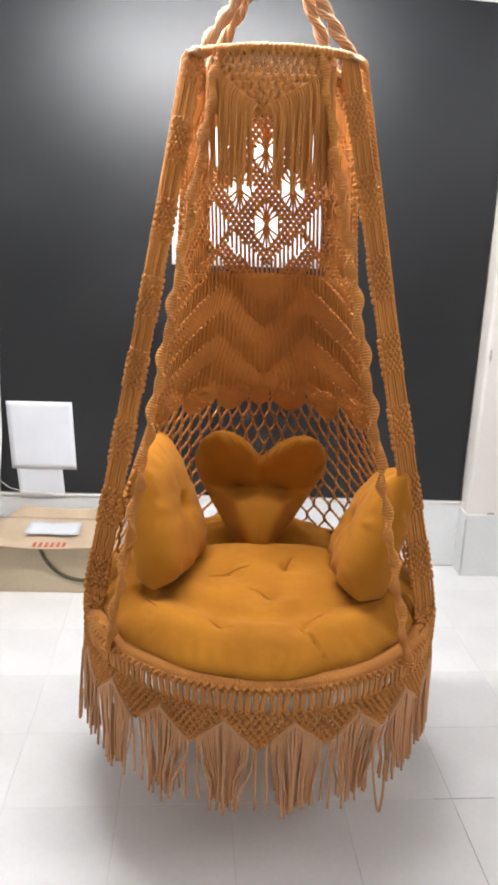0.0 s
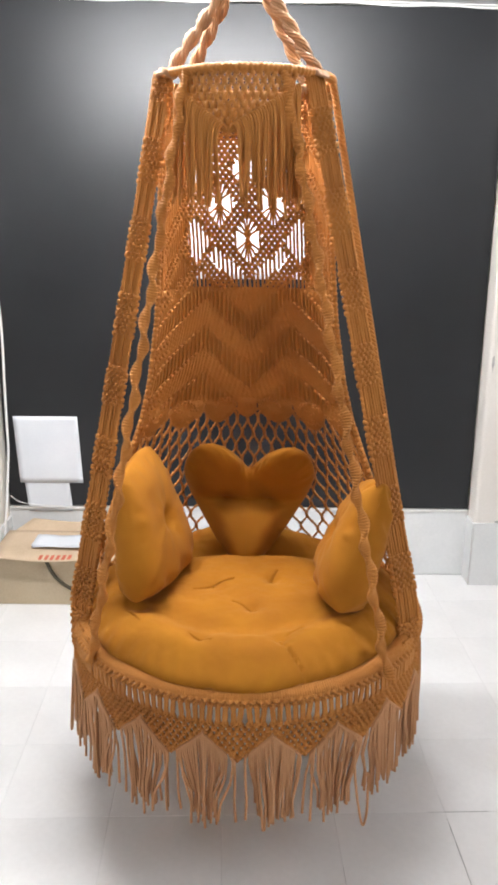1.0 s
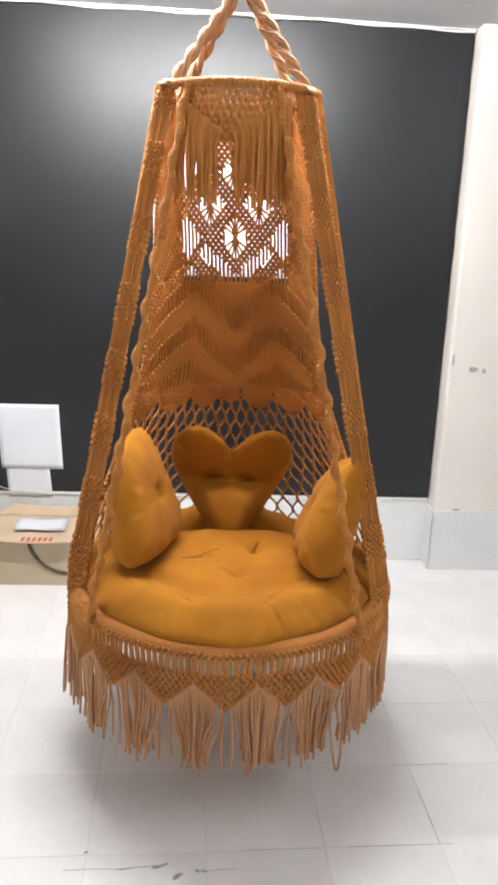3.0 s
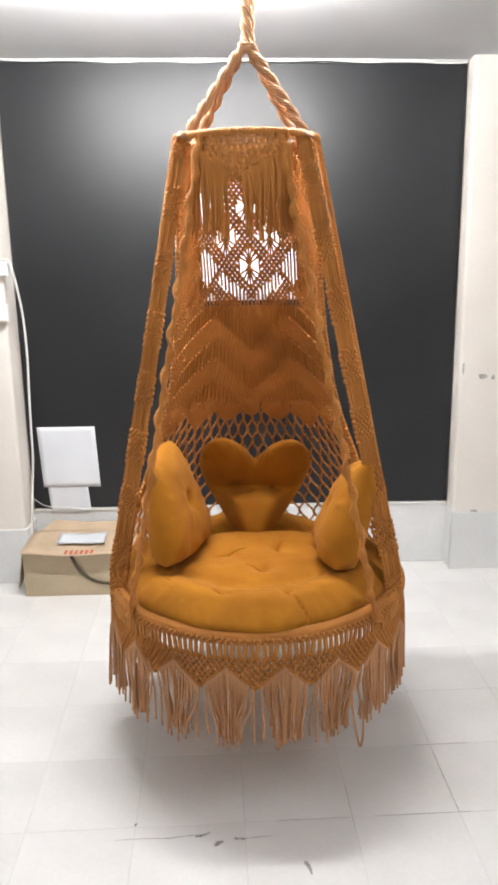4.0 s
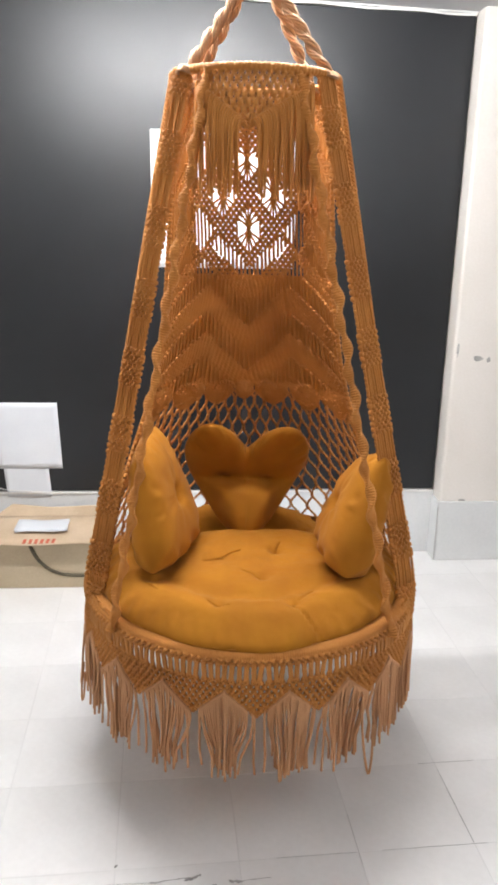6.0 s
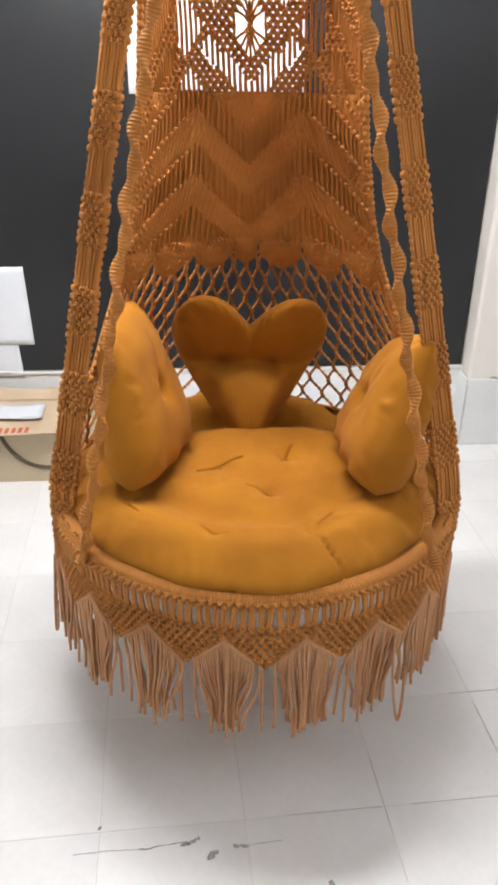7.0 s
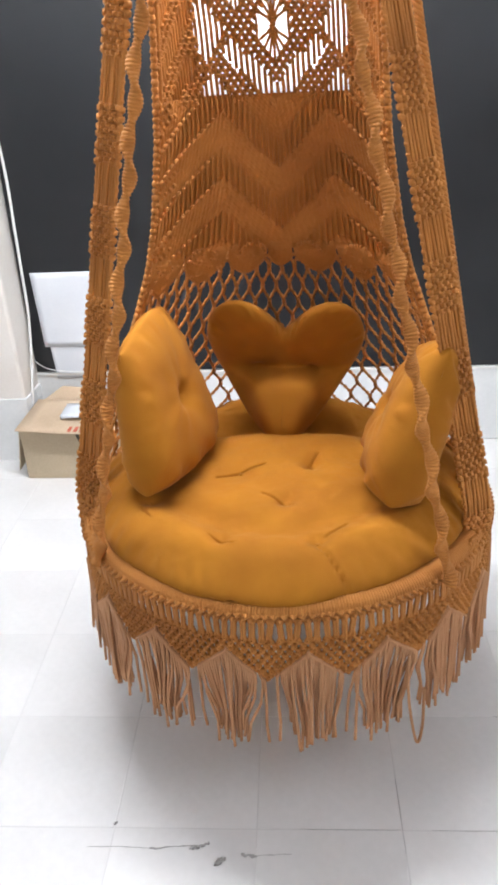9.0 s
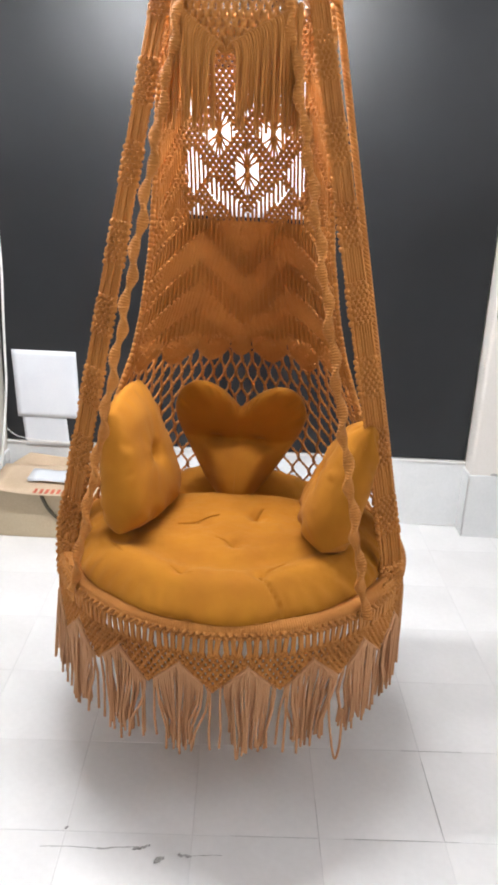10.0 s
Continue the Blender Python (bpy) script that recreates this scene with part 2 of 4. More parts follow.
# wall tiles below the panel
foot = structure("wall_skirting", box(-0.985, 1.10, 3.165, 3.181, 0.0, 0.322), GROUT, "low white tiled strip under the black panel", "skirting")
sk_w = 0.30
me_sk = bpy.data.meshes.new("skirting_tile")
bm = box(-sk_w / 2 + 0.001, sk_w / 2 - 0.001, -0.006, 0.006, 0.002, 0.318, 0.0015)
bm.to_mesh(me_sk)
bm.free()
me_sk.materials.append(WALLTILE)
for i in range(7):
    ob = new("skirting_tile", me_sk)
    ob.parent = foot
    ob.matrix_basis = pose(-0.835 + i * sk_w, 3.160, 0.0)

# ---- main ceiling lamp and added fill tubes ----
def batten(x, y, glow_material, along_y=False):
    lamp = base("main_or_fill_light", x, y, ZC)

    def at(dx, dy):
        return (y + dx, x + dy) if along_y else (x + dx, y + dy)

    def bar(x0, x1, y0, y1, z0, z1):
        (ax, ay), (bx, by) = at(x0, y0), at(x1, y1)
        return box(ay, by, ax, bx, z0, z1, 0.003) if along_y else box(ax, bx, ay, by, z0, z1, 0.003)

    part("housing", bar(-0.60, 0.60, -0.060, 0.060, ZC - 0.024, ZC + 0.02), WHITE, lamp, "white metal housing")
    for sx in (-0.592, 0.592):
        part("tube_holder", bar(sx - 0.008, sx + 0.008, -0.016, 0.016, ZC - 0.062, ZC - 0.0245), WHITE, lamp, "white plastic tube holder")
    s = Soup()
    ends = [(x, y + d, ZC - 0.045) if along_y else (x + d, y, ZC - 0.045) for d in (-0.583, 0.0, 0.583)]
    s.tube(ends, 0.014, 12, (0, 0, 1))
    part("tube", s, glow_material, lamp, "lit white fluorescent tube, main or added fill")
    return tagged(lamp, "white ceiling batten with a lit fluorescent tube, main or added fill", "ceiling light", "ceiling lights")


batten(LAMP_X, LAMP_Y, GLOW)
# Unseen battens added only to fill in light from the sides and behind.
for lx, ly in FILL_TUBES:
    batten(lx, ly, FILL_EAST if lx > 1 else FILL_FRONT if ly < 0 else FILL_NEAR, ly > 0)

# ---- things on the wall ----
def sheet(name, x0, x1, z0, z1, y, lean, material, label, category, group="", curl=0.004, seed=1, narrow=0.0):
    """A thin sheet on an upright face; lean shears it sideways, narrow tapers its foot."""
    rnd = random.Random(seed)
    s = Soup()
    nu, nv = 13, 13
    p = np.zeros((nu, nv, 3))
    ph = rnd.uniform(0, 6)
    for i in range(nu):
        for j in range(nv):
            u, v = i / (nu - 1), j / (nv - 1)
            xm = (x0 + x1) / 2
            x = xm + (x0 + u * (x1 - x0) - xm) * (1 - narrow * (1 - v)) + lean * (v - 1)
            p[i, j] = (x, y - curl * (0.5 + 0.5 * math.sin(3 * u + 2 * v + ph)) * (1 - 0.6 * v), z0 + v * (z1 - z0))
    s.grid(p)
    ob = part(name, s, material)
    mod = ob.modifiers.new("thickness", "SOLIDIFY")
    mod.thickness, mod.offset = 0.0008, 0.0
    return tagged(ob, label, category, group)


sheet("poster", -0.222, 0.385, 1.353, 1.902, 3.1465, 0.0, POSTER, "blank white poster board on the black panel", "poster", curl=0.002)
sheet("paper_sheet", -0.935, -0.652, 0.450, 0.757, 3.1465, -0.012, PAPER, "blank white sheet taped to the black panel", "paper", "papers on the panel", 0.0018, 2)
sheet("paper_sheet", -0.905, -0.706, 0.312, 0.470, 3.1485, -0.012, PAPER, "white sheet hanging below the larger sheet", "paper", "papers on the panel", 0.0012, 3)
sheet("paper_sheet", 1.60, 1.82, 0.51, 0.65, 3.1465, 0.0, PAPER, "small white sheet on the panel beyond the column", "paper", "papers on the panel", 0.004, 4)


def socket_box(x0, x1, z0, z1):
    b = base("socket_box", (x0 + x1) / 2, 2.99, z0)
    part("body", box(x0, x1, 2.955, 2.993, z0, z1, 0.004), WHITE, b)
    part("cover_plate", box(x0 + 0.004, x1 - 0.004, 2.949, 2.956, z0 + 0.004, z1 - 0.004, 0.003), WHITE, b, "white cover plate")
    return tagged(b, "white plastic surface-mounted electrical box on the column", "electrical box", "electrical boxes")


socket_box(-1.10, -0.948, 1.488, 1.556)
socket_box(-1.10, -0.965, 1.288, 1.362)


def smooth_path(keys, n):
    """A Catmull-Rom line through the keys."""
    k = np.array([keys[0], *keys, keys[-1]], float)
    out = []
    m = len(keys) - 1
    for i in range(n):
        u = i / (n - 1) * m
        j = min(int(u), m - 1)
        t = u - j
        a, b, c, d = k[j:j + 4]
        out.append(0.5 * (2 * b + (c - a) * t + (2 * a - 5 * b + 4 * c - d) * t * t + (3 * b - a - 3 * c + d) * t ** 3))
    return np.array(out)


cable = Soup()
cable.tube(smooth_path([(-1.0, 2.953, 1.552), (-0.952, 2.95, 1.560), (-0.934, 2.958, 1.535), (-0.926, 3.0, 1.43), (-0.925, 3.05, 1.30), (-0.933, 3.09, 1.12),
                        (-0.946, 3.11, 0.92), (-0.954, 3.12, 0.75), (-0.957, 3.12, 0.62), (-0.966, 3.11, 0.49), (-0.970, 3.06, 0.33), (-0.972, 3.01, 0.18), (-0.972, 2.985, 0.006)], 60),
           0.0055, 8, (0, 1, 0))
tagged(part("power_cable", cable, WHITE), "white power cable drooping from the electrical box", "cable")
wire = Soup()
wire.tube(smooth_path([(-0.972, 3.13, 0.395), (-0.93, 3.135, 0.36), (-0.86, 3.138, 0.345), (-0.74, 3.14, 0.338)], 20), 0.002, 6, (0, 1, 0))
tagged(part("thin_wire", wire, WHITE), "thin white wire sagging above the ledge", "cable")

# ---- cardboard box ----
BX0, BX1, BY0, BY1, BZ = -0.966, -0.415, 2.838, 3.085, 0.228
carton = base("cardboard_box", (BX0 + BX1) / 2, (BY0 + BY1) / 2, 0.0)
part("front_side", box(BX0, BX1, BY0, BY0 + 0.005, 0.001, BZ, 0.001), KRAFT_IN, carton)
part("back_side", box(BX0, BX1, BY1 - 0.005, BY1, 0.001, BZ, 0.001), KRAFT_IN, carton)
part("end_side", box(BX0, BX0 + 0.005, BY0 + 0.0055, BY1 - 0.0055, 0.001, BZ, 0.001), KRAFT_IN, carton)
part("end_side", box(BX1 - 0.005, BX1, BY0 + 0.0055, BY1 - 0.0055, 0.001, BZ, 0.001), KRAFT_IN, carton)
part("bottom", box(BX0 + 0.006, BX1 - 0.006, BY0 + 0.006, BY1 - 0.006, 0.001, 0.006), KRAFT_IN, carton)


def flap(pts, material, label):
    """A bent cardboard flap: a grid between two edges."""
    s = Soup()
    a, b = np.array(pts[0]), np.array(pts[1])
    n = 10
    g = np.zeros((n, n, 3))
    for i in range(n):
        for j in range(n):
            u, v = i / (n - 1), j / (n - 1)
            e0 = a[0] * (1 - u) + a[1] * u
            e1 = b[0] * (1 - u) + b[1] * u
            g[i, j] = e0 * (1 - v) + e1 * v
            g[i, j, 2] += 0.006 * math.sin(u * 7.0 + v * 2.0) * v
    s.grid(g)
    ob = part("flap", s, material, carton, label)
    mod = ob.modifiers.new("thickness", "SOLIDIFY")
    mod.thickness = 0.004
    return ob


flap([((BX0, 3.075, BZ + 0.012), (BX1, 3.075, BZ + 0.012)), ((BX0 + 0.002, 2.795, BZ + 0.004), (BX1 + 0.005, 2.795, BZ - 0.008))], KRAFT, "tan top flap with red print")
flap([((BX0 + 0.004, BY1 - 0.004, BZ), (BX1 - 0.004, BY1 - 0.004, BZ)), ((BX0 + 0.10, BY1 + 0.03, BZ + 0.055), (BX1, BY1 + 0.035, BZ + 0.04))], KRAFT, "raised back flap")
flap([((BX0 - 0.001, BY0, BZ), (BX0 - 0.001, BY1, BZ)), ((BX0 - 0.035, BY0 + 0.01, 0.03), (BX0 - 0.05, BY1 - 0.05, 0.05))], KRAFT_IN, "torn grey flap hanging at the end")
rnd = random.Random(5)
for i in range(6):
    px = -0.765 + i * 0.024
    fu, fv = (px + 0.006 - BX0) / (BX1 - BX0), 0.90
    zb = (BZ + 0.012) * (1 - fv) + (BZ + 0.006 - 0.012 * fu) * fv + 0.006 * math.sin(7.0 * fu + 2.0 * fv) * fv
    part("print_bar", box(px, px + 0.013, 2.806, 2.846, zb - 0.001, zb + 0.0050, 0.0004), RED, carton, "red printed bar")
band = Soup()
arc = smooth_path([(-0.745, BY0 - 0.004, BZ - 0.005), (-0.715, BY0 - 0.006, 0.150), (-0.665, BY0 - 0.006, 0.095), (-0.60, BY0 - 0.005, 0.066), (-0.50, BY0 - 0.003, 0.058)], 24)
band.tube(arc, 0.008, 6, (0, 1, 0), 0.0022)
part("packing_strap", band, STRAP, carton, "dark packing strap curling across the front")
for i, (a, z) in enumerate(((4.0, 0.0), (-3.0, 0.0022), (1.0, 0.0044))):
    s = Soup()
    g = np.zeros((8, 6, 3))
    for u in range(8):
        for v in range(6):
            p = Matrix.Rotation(radians(a), 3, "Z") @ Vector((-0.11 + u * 0.22 / 7, -0.055 + v * 0.11 / 5, 0))
            g[u, v] = (-0.705 + p.x, 2.945 + p.y, BZ + 0.0195 + z + 0.003 * math.sin(u * 0.8 + i) + 0.004 * (v / 5))
    s.grid(g)
    ob = part("loose_paper", s, PAPER)
    mod = ob.modifiers.new("thickness", "SOLIDIFY")
    mod.thickness = 0.0012
    tagged(ob, "loose white paper lying on the cardboard box", "paper", "papers on the box")
tagged(carton, "worn brown cardboard box with a drooping top flap", "cardboard box")


def settle(v):
    """The back wall and all that stands along it: a little nearer, narrower and lower than first laid out."""
    return Vector((v.x - 0.012 * (v.x + 0.65), v.y - 0.040, v.z - (0.014 + 0.0145 * (v.z - 0.4) if v.z > 0.4 else 0.035 * max(v.z, 0.0))))


moved = set()
for ob in list(scene.objects):
    if ob.name.startswith("skirting_tile"):
        ob.matrix_basis.translation = settle(ob.matrix_basis.translation)
    elif ob.type == "MESH" and ob.data.name not in moved and min(v.co.y for v in ob.data.vertices) > 2.7:
        moved.add(ob.data.name)
        for v in ob.data.vertices:
            v.co = settle(v.co)

# ---- the hanging chair ----
TOP = np.array((0.091, 1.797, 1.848))
SEAT = np.array((0.103, 1.820, 0.532))
R_TOP, R_SEAT, SQUASH = 0.200, 0.440, 0.86
rng = np.random.RandomState(7)


def centre(z):
    w = np.clip((z - SEAT[2]) / (TOP[2] - SEAT[2]), 0, 1)
    return SEAT[:2] + (TOP[:2] - SEAT[:2]) * w


ZK = (0.50, 0.56, 0.70, 0.85, 0.95, 1.04, 1.14, 1.30, 1.47, 1.70, 1.85)
HALF_W = (0.445, 0.440, 0.400, 0.345, 0.315, 0.290, 0.270, 0.246, 0.232, 0.215, 0.204)
DEPTH = (0.445, 0.440, 0.395, 0.330, 0.288, 0.262, 0.250, 0.240, 0.230, 0.206, 0.178)
SPAN = (108.0, 108.0, 100.0, 88.0, 80.0, 74.0, 71.0, 70.0, 70.0, 72.0, 76.0)


def back(s, z, off=0.0):
    """A point of the back: s from -1 to 1 across, z up, off metres inwards."""
    a = np.radians(np.interp(z, ZK, SPAN)) * s
    c = centre(z)
    return np.array((c[0] + (np.interp(z, ZK, HALF_W) - off) * np.sin(a), c[1] + (np.interp(z, ZK, DEPTH) - off) * np.cos(a), z))


def back_frame(s, z):
    """Unit vectors across, up and inwards on the back."""
    p = back(s, z)
    t = back(s + 0.01, z) - p
    u = back(s, z + 0.005) - p
    t, u = t / np.linalg.norm(t), u / np.linalg.norm(u)
    n = np.cross(u, t)
    n = n / np.linalg.norm(n)
    inward = np.array((*centre(z), z)) - p
    return t, u, n if n @ inward > 0 else -n


def knot_at(soup, s, z, w, h, d, off, tilt=0.0):
    t, u, n = back_frame(s, z)
    c, q = math.cos(tilt), math.sin(tilt)
    soup.bead(back(s, z) + n * off, (t * c + u * q) * w, n * d, (u * c - t * q) * h)


def back_line(soup, pts, r, off=0.0, sides=5):
    """A cord along (s, z) pairs on the back."""
    p = np.array([back(s, z, off) for s, z in pts])
    soup.tube(p, r, sides, ref=back_frame(*pts[len(pts) // 2])[2])


chair = base("hanging_chair", SEAT[0], SEAT[1], 0.19)
tagged(chair, "ochre cotton macrame hanging chair with fringed round seat", "hanging chair")


def wrapped_ring(centre_at, radius, thick, wraps, rx=1.0, squash=1.0):
    """A hoop wound with cord: the winding shows as ridges."""
    s = Soup()
    k = wraps * 4
    a = np.linspace(0, 2 * np.pi, k, endpoint=False)
    b = np.linspace(0, 2 * np.pi, 9)[:-1]
    ridge = thick * (1 + 0.30 * np.abs(np.sin(a * wraps / 2)) + 0.04 * rng.randn(k))
    p = np.zeros((k, 8, 3))
    for j, bb in enumerate(b):
        p[:, j, 0] = centre_at[0] + (radius + ridge * np.cos(bb)) * np.cos(a)
        p[:, j, 1] = centre_at[1] + (radius * squash + ridge * np.cos(bb)) * np.sin(a)
        p[:, j, 2] = centre_at[2] + ridge * np.sin(bb) * rx
    s.grid(p, close_u=True, close_v=True)
    return s


part("top_ring", wrapped_ring(TOP, R_TOP, 0.0080, 120, 1.0, SQUASH), CORD, chair, "small hoop wound with ochre cord")
part("seat_ring", wrapped_ring(SEAT, R_SEAT + 0.001, 0.0100, 240, 1.1), CORD, chair, "large hoop wound with ochre cord")


def strands(soup, path, r, lay, pitch, n=3, sides=6, phase=0.0, ref=(0, 1, 0)):
    """A laid rope: n strands of radius r twisting at radius lay round the path."""
    path = np.asarray(path, float)
    d = np.linalg.norm(np.diff(path, axis=0), axis=1)
    dist = np.concatenate([[0], np.cumsum(d)])
    m = max(int(dist[-1] / (pitch / 12)), 8)
    q = np.stack([np.interp(np.linspace(0, dist[-1], m), dist, path[:, i]) for i in range(3)], 1)
    t = np.gradient(q, axis=0)
    t /= np.linalg.norm(t, axis=1)[:, None]
    n1 = np.cross(t, np.asarray(ref, float))
    n1 /= np.linalg.norm(n1, axis=1)[:, None]
    n2 = np.cross(n1, t)
    w = np.linspace(0, dist[-1], m) / pitch * 2 * np.pi + phase
    for i in range(n):
        a = w + i * 2 * np.pi / n
        soup.tube(q + n1 * (np.cos(a) * lay)[:, None] + n2 * (np.sin(a) * lay)[:, None], r, sides, ref)


def cabled(soup, path, lay, pitch, phase, bundles=2):
    """A thick rope of twisted bundles, each laid up of five cords."""
    path = np.asarray(path, float)
    d = np.concatenate([[0], np.cumsum(np.linalg.norm(np.diff(path, axis=0), axis=1))])
    m = max(int(d[-1] / 0.006), 10)
    at = np.linspace(0, d[-1], m)
    q = np.stack([np.interp(at, d, path[:, i]) for i in range(3)], 1)
    t = np.gradient(q, axis=0)
    t /= np.linalg.norm(t, axis=1)[:, None]
    n1 = np.cross(t, (0.3, 1, 0))
    n1 /= np.linalg.norm(n1, axis=1)[:, None]
    n2 = np.cross(n1, t)
    for i in range(bundles):
        w = at / pitch * 2 * np.pi + phase + i * 2 * np.pi / bundles
        strands(soup, q + n1 * (np.cos(w) * lay)[:, None] + n2 * (np.sin(w) * lay)[:, None], 0.0036, 0.0055, 0.085, 5, 6, i * 0.7, (0.3, 1, 0))


# suspension above the top ring
KNOT = np.array((0.096, 1.812, 2.095))
HOOK = np.array((0.104, 1.815, 2.343))
for ang, ph in ((213.0, 0.0), (140.0, 1.0), (-36.0, 2.0), (38.0, 0.5)):
    a = radians(ang)
    foot_p = TOP + np.array((R_TOP * math.cos(a), SQUASH * R_TOP * math.sin(a), -0.005))
    s = Soup()
    mid = foot_p * 0.5 + KNOT * 0.5 + np.array((0.006 * math.cos(a), 0.0, 0.0))
    cabled(s, smooth_path([foot_p, mid, KNOT + np.array((0.010 * math.cos(a), 0.010 * math.sin(a), 0.0))], 16), 0.0074, 0.112, ph)
    for k in range(5):
        f = foot_p + (KNOT - foot_p) * (0.008 * k)
        s.tube([f + np.array((0.021 * math.cos(b), 0.021 * math.sin(b), 0.004 * math.sin(b * 2))) for b in np.linspace(0, 2 * np.pi, 13)], 0.004, 5, (0, 0, 1))
    part("suspension_rope", s, GLARE_ROPE, chair, "thick twisted ochre rope")
s = Soup()
cabled(s, [KNOT + np.array((0, 0, -0.015)), HOOK + np.array((0, 0, -0.03))], 0.0098, 0.12, 0.3, 3)
strands(s, [KNOT + np.array((0.01, 0.012, -0.01)), HOOK + np.array((0.004, 0.01, -0.03))], 0.007, 0.008, 0.09, 2, 6, 1.3)
part("hanging_rope", s, GLARE_ROPE, chair, "thick braided rope up to the ceiling")
s = Soup()
for k in range(3):
    z = KNOT[2] - 0.012 + k * 0.008
    s.tube([(KNOT[0] + 0.019 * math.cos(b), KNOT[1] + 0.019 * math.sin(b), z + 0.003 * math.sin(b)) for b in np.linspace(0, 2 * np.pi, 17)], 0.0055, 6, (0, 0, 1))
part("crown_knot", s, GLARE_ROPE, chair, "wound knot that gathers the four ropes")
hook = base("ceiling_hook", HOOK[0], HOOK[1], HOOK[2])
s = Soup()
s.tube([(HOOK[0], HOOK[1], HOOK[2] - 0.002), (HOOK[0], HOOK[1], HOOK[2] + 0.004)], 0.028, 16, (0, 1, 0))
part("plate", s, STEEL, hook)
s = Soup()
s.tube([(HOOK[0] + 0.018 * math.sin(b), HOOK[1], HOOK[2] - 0.020 - 0.018 * math.cos(b)) for b in np.linspace(-2.8, 2.8, 22)], 0.004, 8, (0, 1, 0))
part("hook", s, STEEL, hook)
tagged(hook, "small zinc hook screwed to the ceiling", "hook")

# ---- upper back: knotted diamond lattice ----
lat = Soup()
Z_TOP, Z_WEAVE = 1.845, 1.368
CELL_X, CELL_Z = 0.072, 0.092
EYE_Z = 1.499
GRID = 0.228


def metric(z):
    return np.interp(z, ZK, HALF_W) * np.radians(np.interp(z, ZK, SPAN))


def uv(u, v):
    """Diamond lattice coordinates to (s, z)."""
    z = EYE_Z + v * CELL_Z
    return (u * CELL_X + 0.003 - 0.004 * v) / metric(z), z


EYES = ((0, 0), (0, 2), (-1, 1), (1, 1))
BARE = ((-2, 0), (2, 0), (-2, 2), (2, 2))


def strip(u):
    """Lower and upper ends of the slanting zone of bare cords under the lowest eye."""
    a = abs(u)
    high = min(-1.25 + 0.94 * a, -0.13 - 0.9 * (a - 1.2))
    return -1.82 + 0.94 * a, high


def bare(u, v):
    """Whether a place of the lattice holds loose cords and no knots."""
    if any(abs(u - a) / 0.57 + abs(v - b) / 0.58 < 1 for a, b in EYES):
        return True
    if any(abs(u - a) / 0.60 + abs(v - b) / 0.66 < 1 for a, b in BARE):
        return True
    if abs(abs(u) - 1.95) / 0.52 + abs(v + 1.4) / 0.68 < 1:
        return True
    return abs(u) < 1.55 and strip(u)[0] - 0.05 < v < strip(u)[1] + 0.04


GV0, GV1 = (Z_WEAVE - EYE_Z) / CELL_Z, (Z_TOP - EYE_Z) / CELL_Z
for i in range(-36, 36):
    for j in range(-36, 36):
        p, q = (i + 0.5) * GRID, (j + 0.5) * GRID
        u, v = (p + q) / 2, (p - q) / 2
        if v < GV0 - 0.1 or v > GV1 or abs(uv(u, v)[0]) > 0.985 or bare(u, v):
            continue
        if abs(u) > 2.45 and (v + 0.9 * abs(u)) % 0.95 > 0.48:
            continue
        s0, z0 = uv(u + rng.uniform(-0.012, 0.012), v + rng.uniform(-0.012, 0.012))
        edge = abs(u) > 2.1
        knot_at(lat, s0, z0, 0.0057, 0.0070, 0.0060, 0.003 if edge else 0.001, rng.uniform(-0.25, 0.25))
        for k in (-1, 1):
            knot_at(lat, s0, z0 + 0.0036 * k, 0.0067, 0.0028, 0.0034, 0.0062 if edge else 0.0042, rng.uniform(-0.35, 0.35))
        for du, dv in ((-0.5, -0.5), (0.5, -0.5)):
            w0, w1 = u + du * GRID, v + dv * GRID
            if abs(uv(w0, w1)[0]) < 0.99 and w1 > GV0 - 0.2:
                for e in (-0.03, 0.03):
                    back_line(lat, [(s0 + e * 0.3, z0), uv((u + w0) / 2 + e * 1.3, (v + w1) / 2), uv(w0 + e * 0.5, w1)], 0.0030, 0.001, 5)
for side in (-1, 1):
    for k in range(24):
        u = side * (2.42 + 0.105 * k)
        line = [uv(u + rng.uniform(-0.012, 0.012), v) for v in np.linspace(GV0 - 0.1, GV1, 9)]
        line = [(a, z) for a, z in line if abs(a) < 0.985]
        if len(line) > 3:
            back_line(lat, line, 0.0035, 0.0, 6)
STEP_U = 0.165
for k in range(-16, 17):
    u = k * STEP_U
    for lo, hi in [strip(u)] if abs(u) < 1.5 else []:
        lo, hi = max(lo - 0.1, GV0 - 0.2), hi + 0.1
        if hi - lo > 0.22:
            back_line(lat, [uv(u, lo), uv(u + rng.uniform(-0.02, 0.02), (lo + hi) / 2), uv(u, hi)], 0.0037, 0.001, 6)
    for a, b, w, h in [(a, b, 0.60, 0.66) for a, b in BARE] + [(-1.95, -1.4, 0.58, 0.76), (1.95, -1.4, 0.58, 0.76)]:
        reach = h * (1 - abs(u - a) / w) + 0.12
        lo, hi = max(b - reach, GV0 - 0.2), min(b + reach, GV1)
        if abs(u - a) < w and hi - lo > 0.1 and abs(uv(u, b)[0]) < 0.97:
            back_line(lat, [uv(u, lo), uv(u + rng.uniform(-0.02, 0.02), lo * 0.6 + hi * 0.4), uv(u, hi)], 0.0037, 0.001, 6)
